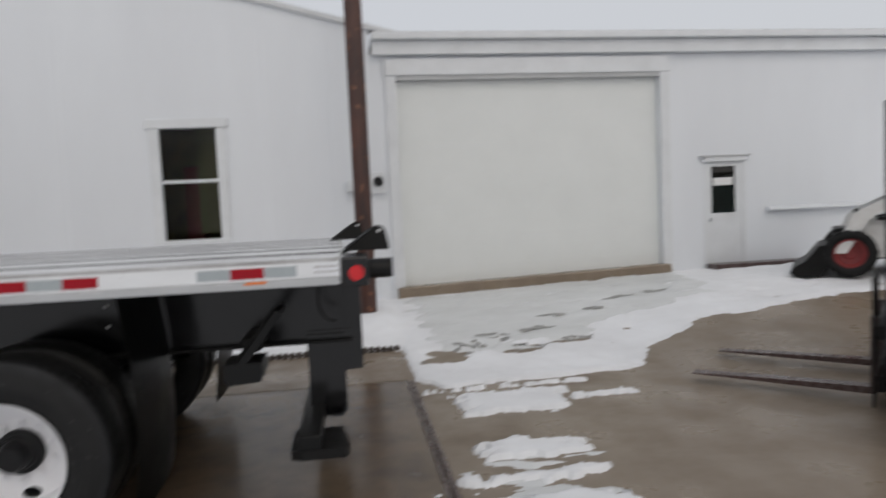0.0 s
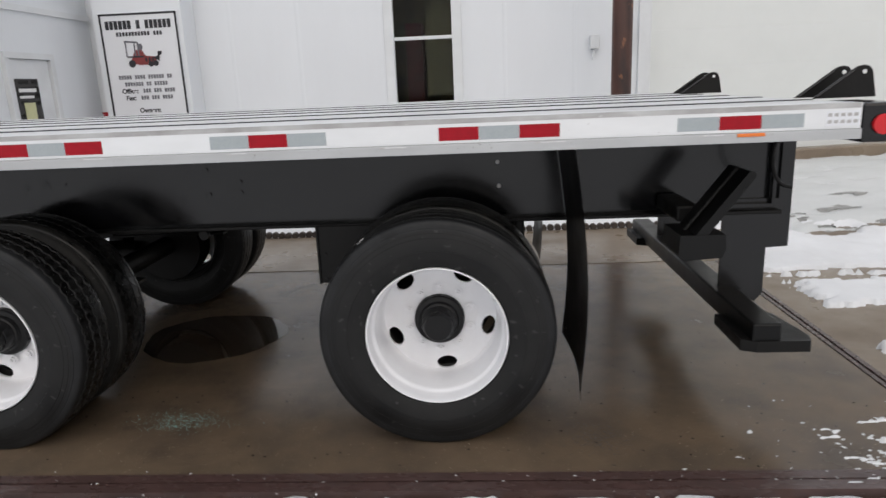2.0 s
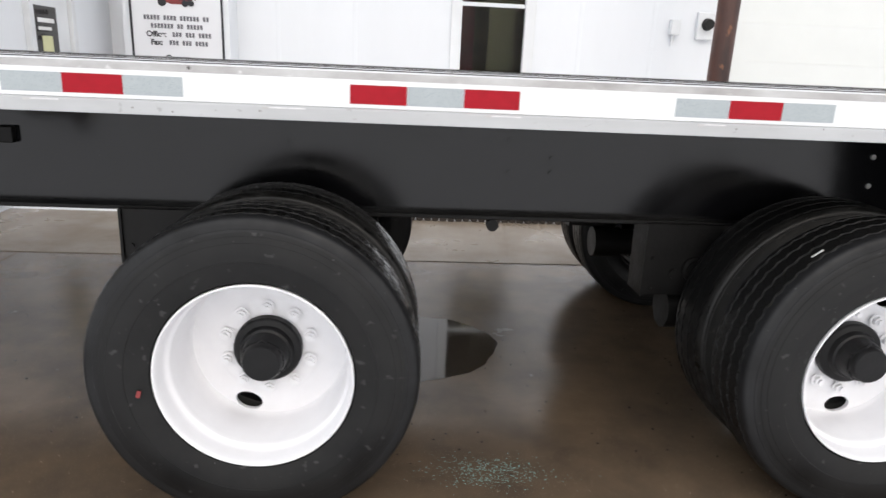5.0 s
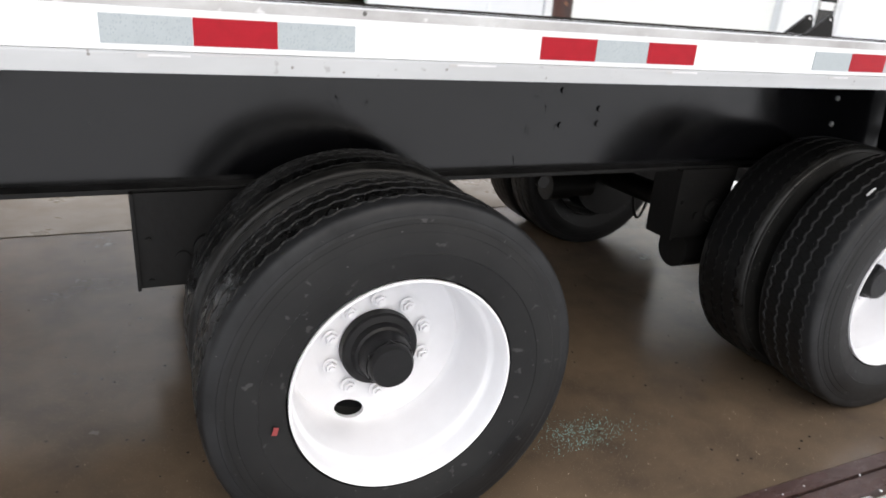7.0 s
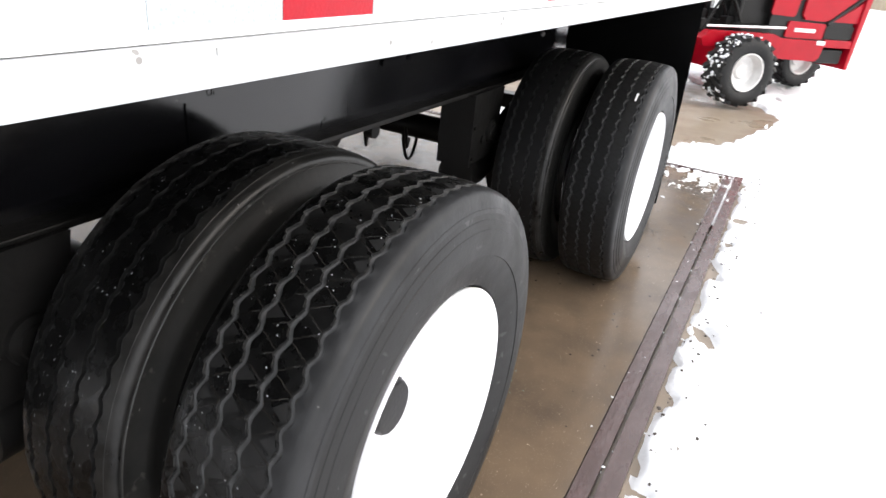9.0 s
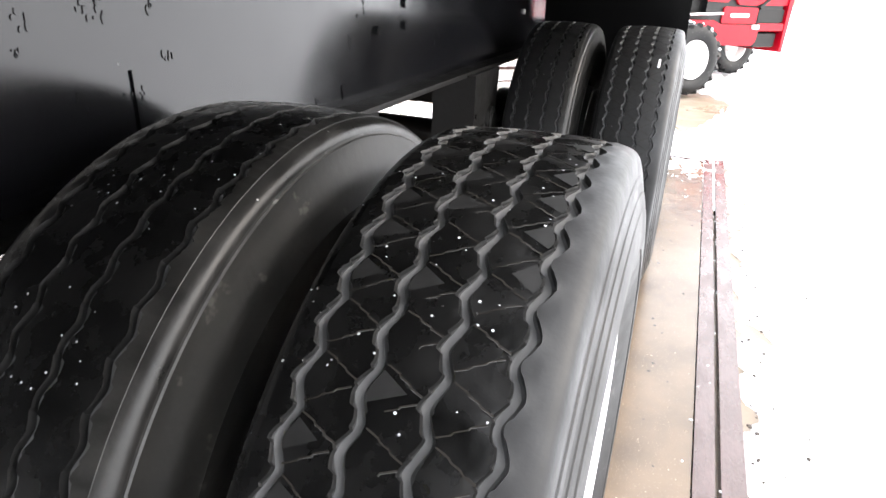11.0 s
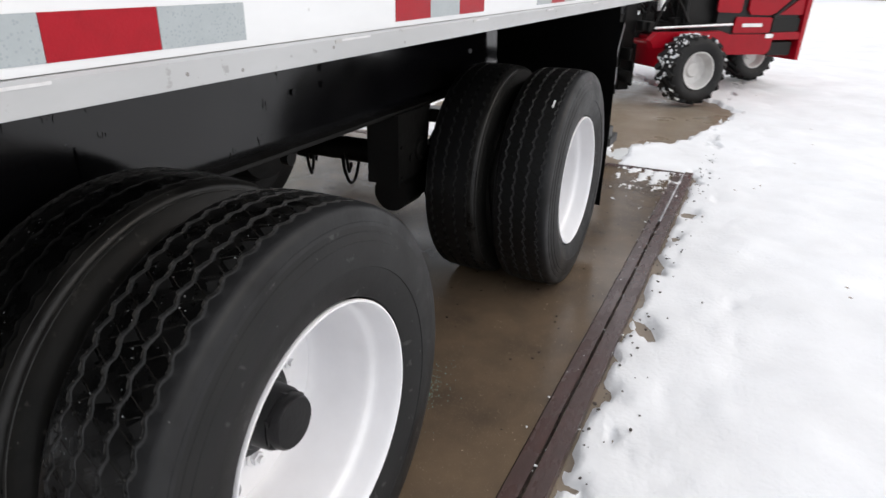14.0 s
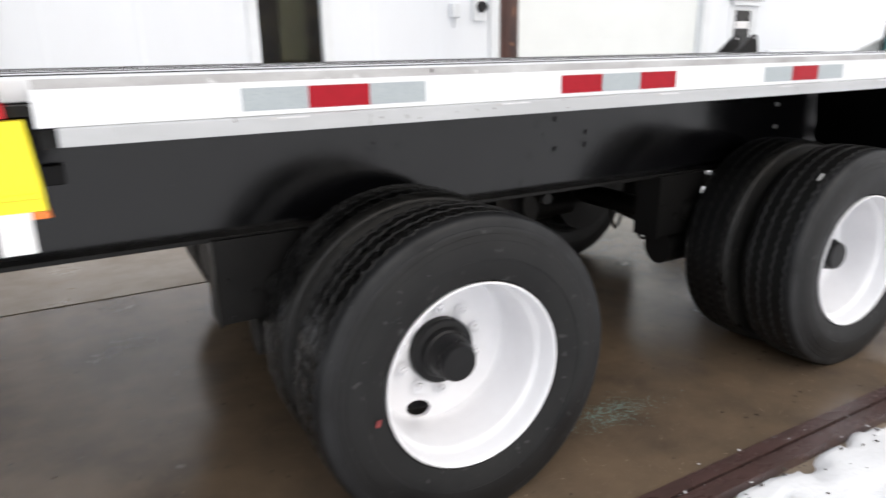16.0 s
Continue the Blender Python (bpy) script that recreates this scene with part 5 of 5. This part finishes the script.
def forklift():
    f = thing("forklift", "red three-wheeled truck-mounted forklift with white wheels", "forklift", pose(5.22, 1.01, 0, 0, 0, 46))
    for sx in (-1, 1):
        lug_wheel("tyre", f, 0.385, 0.31, 0.205, 18, (sx * 1.27, 0, 0.38), M["wheel_grey"], 90 if sx > 0 else -90, True)
    lug_wheel("tyre", f, 0.37, 0.29, 0.19, 18, (0.0, -2.05, 0.37), M["wheel_grey"], -90, False)
    # side frames
    for sx in (-1, 1):
        part("side_frame", prism(bmesh.new(), [(-0.62, 0.60), (0.40, 0.60), (0.45, 0.68), (0.36, 0.77), (-0.55, 0.77), (-0.70, 0.72)], "x", sx * 1.02 - 0.05, sx * 1.02 + 0.05), M["red"], f, "red side frame")
    part("cross_frame", boxm(-1.1, 1.1, -0.15, 0.2, 0.35, 0.62, 0.02), M["red"], f)
    part("deck_frame", boxm(-0.72, 0.72, -1.3, -0.1, 0.5, 0.66, 0.02), M["red"], f)
    # rear body: dark shells that carry red panels with open seams, skirts below, and the tail plate
    for sx in (-1, 1):
        def side(name, outline, depth, mat, label="", owner=None, ease=0.0):
            """A plate on the body's flank, depth thick, its corners cut by ease."""
            pts = []
            for i, p in enumerate(outline):
                for q in (outline[i - 1], outline[(i + 1) % len(outline)]):
                    d = math.hypot(q[0] - p[0], q[1] - p[1])
                    pts.append((p[0] + (q[0] - p[0]) * min(ease / d, 0.45), p[1] + (q[1] - p[1]) * min(ease / d, 0.45)))
            u, w = sorted((sx * 0.78, sx * (0.78 + depth)))
            return part(name, prism(bmesh.new(), pts if ease else outline, "x", u, w), M[mat], owner or f, label)
        u, w = sorted((sx * 0.30, sx * 0.778))
        body = part("engine_cover" if sx > 0 else "operator_pod", prism(bmesh.new(), [(-0.70, 0.64), (-2.0, 0.64), (-2.02, 1.36), (-0.72, 1.36)], "x", u, w), M["hub"], f, "dark body shell behind red panels")
        side("panel", [(-0.67, 0.965), (-1.04, 0.955), (-1.07, 1.375), (-0.69, 1.385)], 0.022, "red", "glossy red panel", body, 0.03)
        side("panel", [(-1.15, 0.935), (-1.55, 0.925), (-1.96, 1.23), (-1.97, 1.365), (-1.15, 1.375)], 0.03, "red", "glossy red panel", body, 0.05)
        side("panel", [(-1.66, 0.93), (-2.06, 0.93), (-2.06, 1.18)], 0.018, "red", "", body)
        part("top_cover", boxm(min(sx * 0.34, sx * 0.76), max(sx * 0.34, sx * 0.76), -1.98, -1.12, 1.362, 1.40, 0.012), M["red"], body)
        part("upper_housing", boxm(min(sx * 0.36, sx * 0.70), max(sx * 0.36, sx * 0.70), -1.95, -1.2, 1.40, 1.70, 0.03), M["wheel_red"], body, "dark red upper housing")
        part("guard_rail", rod(bmesh.new(), (sx * 0.81, -1.56, 0.90), (sx * 0.81, -2.06, 1.26), 0.02), M["black_dull"], body)
        side("skirt", [(-0.96, 0.72), (-1.55, 0.715), (-1.56, 0.90), (-0.98, 0.91)], 0.02, "red", "", body, 0.02)
        part("name_bar", boxm(sx * 0.805 - 0.006, sx * 0.805 + 0.006, -1.40, -1.09, 0.79, 0.832), M["paper"], body)
        side("vent", [(-1.58, 0.735), (-2.03, 0.735), (-2.03, 0.885), (-1.58, 0.885)], 0.012, "black_dull", "black vent", body)
        side("lower_skirt", [(-0.83, 0.47), (-1.56, 0.455), (-1.60, 0.70), (-0.83, 0.71)], 0.05, "red", "red lower skirt", body, 0.05)
        part("tag", boxm(sx * 0.835 - 0.006, sx * 0.835 + 0.006, -1.58, -1.46, 0.655, 0.705), M["paper"], body)
        side("tail_strip", [(-1.60, 0.63), (-2.05, 0.63), (-2.05, 0.72), (-1.60, 0.72)], 0.03, "red", "", body)
        part("tail_step", boxm(min(sx * 0.5, sx * 0.77), max(sx * 0.5, sx * 0.77), -2.0, -1.6, 0.43, 0.6, 0.02), M["black_dull"], body)
    part("tail_plate", prism(bmesh.new(), [(-2.05, 0.37), (-2.10, 0.37), (-2.15, 1.2), (-2.13, 1.72), (-2.07, 1.72)], "x", -0.82, 0.82), M["red"], f, "red counterweight plate")
    # seat, controls, canopy
    part("seat", box(boxm(-0.35, 0.2, -0.85, -0.3, 1.18, 1.32, 0.04), -0.35, 0.2, -0.93, -0.80, 1.25, 1.80, 0.04), M["seat"], f, "grey vinyl seat")
    part("seat_base", boxm(-0.35, 0.25, -0.95, -0.35, 0.62, 1.18, 0.05), M["black_dull"], f)
    part("console", boxm(-0.7, -0.5, -0.9, -0.3, 0.62, 1.2, 0.03), M["black_dull"], f)
    wheel_bm = bmesh.new()
    lathe(wheel_bm, [(-0.015, 0.2), (0.0, 0.215), (0.015, 0.2), (0.0, 0.185)], 28, True, m=pose(-0.1, -0.25, 1.2, 35))
    part("steering_wheel", wheel_bm, M["black_dull"], f, smooth=True)
    part("steering_column", rod(bmesh.new(), (-0.1, -0.05, 0.62), (-0.1, -0.25, 1.2), 0.035), M["black_dull"], f)
    for x, y in ((-0.75, -0.25), (0.75, -0.25), (-0.75, -1.5), (0.75, -1.5)):
        part("canopy_post", rod(bmesh.new(), (x, y, 0.66), (x * 0.9, y - 0.05, 2.2), 0.03), M["black_dull"], f)
    part("canopy", boxm(-0.75, 0.75, -1.65, -0.2, 2.18, 2.25, 0.02), M["black_dull"], f, "black overhead guard")
    part("cylinder", rod(bmesh.new(), (-1.0, 0.35, 0.81), (-1.0, -0.75, 0.84), 0.014), M["alu"], f, "bright hydraulic cylinder")
    for k in range(4):
        tube([(-0.3 + 0.12 * k, 0.3, 0.7), (-0.35 + 0.14 * k, 0.2, 1.05), (-0.3 + 0.1 * k, -0.1, 1.0), (-0.25 + 0.1 * k, -0.25, 0.7)], 0.014, "hydraulic_hose", M["black_dull"], f)
    rng = random.Random(8)
    for k in range(7):
        x, y, z = rng.uniform(-0.9, 0.2), rng.uniform(-0.2, 0.28), rng.uniform(0.78, 1.0)
        part("valve_block", boxm(x - 0.06, x + 0.06, y - 0.05, y + 0.05, z - 0.06, z + 0.06, 0.008), M["black_dull"], f)
    for k in range(5):
        x = -0.85 + 0.22 * k
        tube([(x, 0.28, 0.75), (x - 0.05, 0.1, 1.15 + 0.05 * (k % 2)), (x + 0.08, -0.15, 1.05), (x + 0.05, -0.3, 0.8)], 0.016, "hydraulic_hose", M["black_dull"], f)
    part("hose_clamp", boxm(-0.75, -0.68, 0.05, 0.12, 0.98, 1.1, 0.01), M["alu"], f)
    # mast, carriage and forks
    for x in (-0.5, 0.5):
        mast = part("mast_rail", boxm(x - 0.06, x + 0.06, 0.30, 0.46, 0.05, 2.3, 0.008), M["black_dull"], f, "black mast channel")
        part("inner_rail", boxm(x - 0.04, x + 0.04, 0.34, 0.50, 0.08, 2.2, 0.006), M["black"], mast)
        part("roller_plate", boxm(x - 0.1, x + 0.02, 0.28, 0.32, 0.1, 0.6, 0.006), M["black_dull"], mast)
    for z in (0.12, 1.1, 2.2):
        part("mast_cross", boxm(-0.5, 0.5, 0.32, 0.40, z, z + 0.12, 0.006), M["black_dull"], f)
    part("lift_cylinder", rod(bmesh.new(), (0.1, 0.38, 0.2), (0.1, 0.38, 1.9), 0.045), M["black_dull"], f)
    car = part("carriage", box(boxm(-0.6, 0.75, 0.50, 0.55, 0.12, 0.24, 0.006), -0.6, 0.75, 0.50, 0.55, 0.5, 0.6, 0.006), M["black_dull"], f)
    for x in (-0.29, 0.65):
        bm = prism(bmesh.new(), [(0.55, 0.62), (0.60, 0.62), (0.60, 0.09), (1.30, 0.075), (1.90, 0.055), (1.90, 0.045), (0.60, 0.035), (0.55, 0.05)], "x", x - 0.06, x + 0.06)
        part("fork", bm, M["steel_edge"], f, "rusty steel fork lying just above the ground")
    bm = bmesh.new()
    for a in ((-0.66, -0.56, 0.02, 0.95), (-0.05, 0.05, 0.02, 0.95)):
        box(bm, a[0], a[1], 0.555, 0.575, a[2], a[3], 0.004)
    for z0, z1 in ((0.02, 0.05), (0.33, 0.50), (0.63, 0.95)):
        box(bm, -0.555, -0.055, 0.557, 0.573, z0, z1, 0.004)
    part("fork_carriage", bm, M["black_dull"], f, "black carriage plate with slots")
    part("belly_plate", boxm(-0.9, 0.9, -0.66, -0.2, 0.66, 0.84, 0.02), M["black_dull"], f)
    for z in (0.16, 0.42):
        part("ladder_plate", boxm(-0.75, -0.55, 0.42, 0.46, z, z + 0.14, 0.01), M["black_dull"], f)
    return f


forklift()


# ---- skid steer loader ----
def skid_steer():
    z0 = float(ground_height(np.array(7.4), np.array(4.6)))
    k = thing("skid_steer", "white and black skid steer loader with red wheels", "loader", pose(7.81, 4.735, z0, 0, 0, 52) @ Matrix.Scale(0.75, 4))
    # local: y ahead
    for sx in (-1, 1):
        for y in (0.45, -0.75):
            lug_wheel("tyre", k, 0.42, 0.27, 0.25, 16, (sx * 0.68, y, 0.42), M["wheel_red"], 90 if sx > 0 else -90)
        side = part("side_body", prism(bmesh.new(), [(0.75, 0.35), (0.72, 0.62), (0.25, 0.98), (-0.6, 1.05), (-1.5, 1.05), (-1.55, 0.45), (-1.3, 0.3)], "x", sx * 0.5 - 0.06, sx * 0.5 + 0.06), M["loader_white"], k, "white side panel")
        part("vent", boxm(sx * 0.562 - 0.003, sx * 0.562 + 0.003, -1.35, -0.95, 0.6, 0.85), M["hub"], side)
        arm = part("lift_arm", prism(bmesh.new(), [(0.36, 1.14), (0.44, 1.06), (0.62, 0.62), (0.68, 0.42), (0.5, 0.42), (0.36, 0.66), (0.18, 1.0), (0.02, 1.10), (-0.30, 1.20), (-0.64, 1.27), (-0.76, 1.22), (-0.84, 1.05), (-1.25, 1.05),
                                                   (-1.32, 1.62), (-1.2, 1.84), (-0.95, 1.80), (-0.3, 1.48)], "x", sx * 0.72 - 0.05, sx * 0.72 + 0.05), M["loader_white"], k, "white lift arm")
        part("lift_cylinder", rod(bmesh.new(), (sx * 0.64, -0.9, 0.95), (sx * 0.64, 0.05, 1.02), 0.035), M["black_dull"], arm)
        part("black_decal", prism(bmesh.new(), [(-0.5, 1.36), (-0.1, 1.25), (-0.1, 1.31), (-0.5, 1.44)], "x", sx * 0.771 - 0.002, sx * 0.771 + 0.002), M["ink_grey"], arm)
        part("pivot_cover", rod(bmesh.new(), (sx * 0.76, -1.1, 1.55), (sx * 0.79, -1.1, 1.55), 0.12, 20), M["black_dull"], arm)
        part("head_lamp", rod(bmesh.new(), (sx * 0.55, 0.26, 1.12), (sx * 0.55, 0.34, 1.12), 0.045, 14), M["hub"], k, "small black work lamp")
    part("body", boxm(-0.5, 0.5, -1.5, 0.7, 0.3, 0.85, 0.03), M["black_dull"], k)
    part("engine_hood", boxm(-0.55, 0.55, -1.55, -1.25, 0.5, 1.35, 0.05), M["loader_white"], k)
    for x in (-0.45, 0.45):
        for outline in ([(-0.2, 0.95), (-0.12, 0.95), (-0.26, 2.05), (-0.36, 2.05)], [(-1.25, 1.0), (-1.17, 1.0), (-1.17, 2.05), (-1.25, 2.05)], [(-0.36, 1.75), (-0.28, 1.75), (-0.62, 1.2), (-0.76, 1.2)]):
            part("cab_post", prism(bmesh.new(), outline, "x", x - 0.035, x + 0.035), M["hub"], k, "black cab post")
        part("cab_beam", boxm(x - 0.035, x + 0.035, -1.25, -0.28, 1.98, 2.06), M["hub"], k)
        part("side_glass", prism(bmesh.new(), [(-1.16, 1.05), (-0.22, 1.05), (-0.34, 1.97), (-1.16, 1.97)], "x", x - 0.004, x + 0.004), M["loader_glass"], k, "bluish cab glass")
        for q in range(6):
            part("guard_bar", boxm(x - 0.012, x + 0.012, -1.12, -0.36, 1.15 + 0.13 * q, 1.165 + 0.13 * q), M["alu_worn"], k)
    part("cab_roof", boxm(-0.5, 0.5, -1.28, -0.2, 2.05, 2.12, 0.02), M["hub"], k)
    part("front_glass", prism(bmesh.new(), [(-0.18, 1.0), (-0.17, 1.0), (-0.31, 1.98), (-0.32, 1.98)], "x", -0.41, 0.41), M["loader_glass"], k)
    part("bucket", prism(bmesh.new(), [(0.80, 0.56), (0.92, 0.56), (1.14, 0.28), (1.36, 0.14), (1.38, 0.06), (1.3, 0.0), (0.9, 0.0), (0.76, 0.2)], "x", -0.78, 0.72), M["black_dull"], k, "black steel bucket")
    return k


skid_steer()

# ---- far things at the yard's edge ----
shed = thing("far_shed", "distant blue shed beyond the snowy field", "shed", pose(46, 1.5, 0, 0, 0, -20))
part("wall", boxm(-4, 4, -2.5, 2.5, 0, 2.3), M["far_blue"], shed)
part("roof", prism(bmesh.new(), [(-2.8, 2.3), (2.8, 2.3), (0, 3.4)], "x", -4.2, 4.2), M["roof"], shed)
part("door", boxm(-4.01, -3.99, -1, 1, 0, 2.0), M["roof"], shed)
tan = thing("far_fence", "distant tan board fence", "fence", pose(50, -3.5, 0, 0, 0, -20))
for k in range(24):
    part("board", boxm(-0.03, 0.03, 0.3 * k - 6, 0.3 * k - 5.72, 0, 1.9), M["far_tan"], tan)

# ---- loose bits on the ground ----
edging = thing("garden_edging", "row of dark scalloped edging stones before the snow bank", "edging", kind="structure")
stone = mesh_of("edging_stone", lathe(bmesh.new(), [(-0.03, 0.0), (-0.03, 0.028), (-0.024, 0.034), (0.024, 0.034), (0.03, 0.028), (0.03, 0.0)], 14), M["edging"], True)
for k in range(62):
    e = part("edging_stone", stone, None, edging)
    e.location = (-3.2 + 0.072 * k, 4.12 + 0.008 * math.sin(5 * k), 0.03 + 0.004 * math.sin(7 * k))


def crumbs(name, label, count, spot, size, mat, seed, flat=0.6):
    """Small lumps scattered by spot(rng), as one mesh."""
    rng = random.Random(seed)
    bm = bmesh.new()
    for _ in range(count):
        x, y = spot(rng)
        r = size * rng.uniform(0.4, 1.3)
        made = bmesh.ops.create_icosphere(bm, subdivisions=1, radius=r)
        m = Matrix.Translation((x, y, r * flat * 0.5 + float(ground_height(np.array(x), np.array(y))))) @ Matrix.Rotation(rng.uniform(0, 3), 4, "Z") @ Matrix.Diagonal((1.2, 0.8, flat, 1))
        bmesh.ops.transform(bm, matrix=m, verts=made["verts"])
    return tagged(part(name, bm, mat), label, "debris", kind="stuff")


crumbs("snow_crumbs", "crumbs of snow along the steel edging", 150, lambda r: (1.2 - 4.4 * r.random() ** 1.8, -0.27 + r.gauss(0, 0.035)), 0.006, M["snow"], 1, 0.5)
crumbs("snow_clods", "thin clods of snow at the pad's corner", 70, lambda r: (1.12 - abs(r.gauss(0, 0.3)), -0.24 + abs(r.gauss(0, 0.2))), 0.009, M["slush"], 2, 0.12)
crumbs("gravel", "dark gravel on the snow's edge", 110, lambda r: (r.uniform(-3.6, 2.0), -0.35 - abs(r.gauss(0, 0.08))), 0.006, M["edging"], 3)
crumbs("glass_crumbs", "greenish crumbs of broken glass on the pad", 600, lambda r: (-2.17 + r.gauss(0, 0.11), 0.235 + r.gauss(0, 0.05)), 0.0019, M["teal"], 5, 0.6)
crumbs("wet_dirt", "dark wet dirt scattered behind the rear tyre", 420, lambda r: (-0.26 + r.gauss(0, 0.07), 0.05 + r.gauss(0, 0.07)), 0.003, M["edging"], 8, 0.25)
crumbs("grit", "pale grit on the wet pad", 420, lambda r: (r.uniform(-4.2, 1.1), -0.2 + abs(r.gauss(0, 0.3))), 0.0018, M["far_tan"], 6)
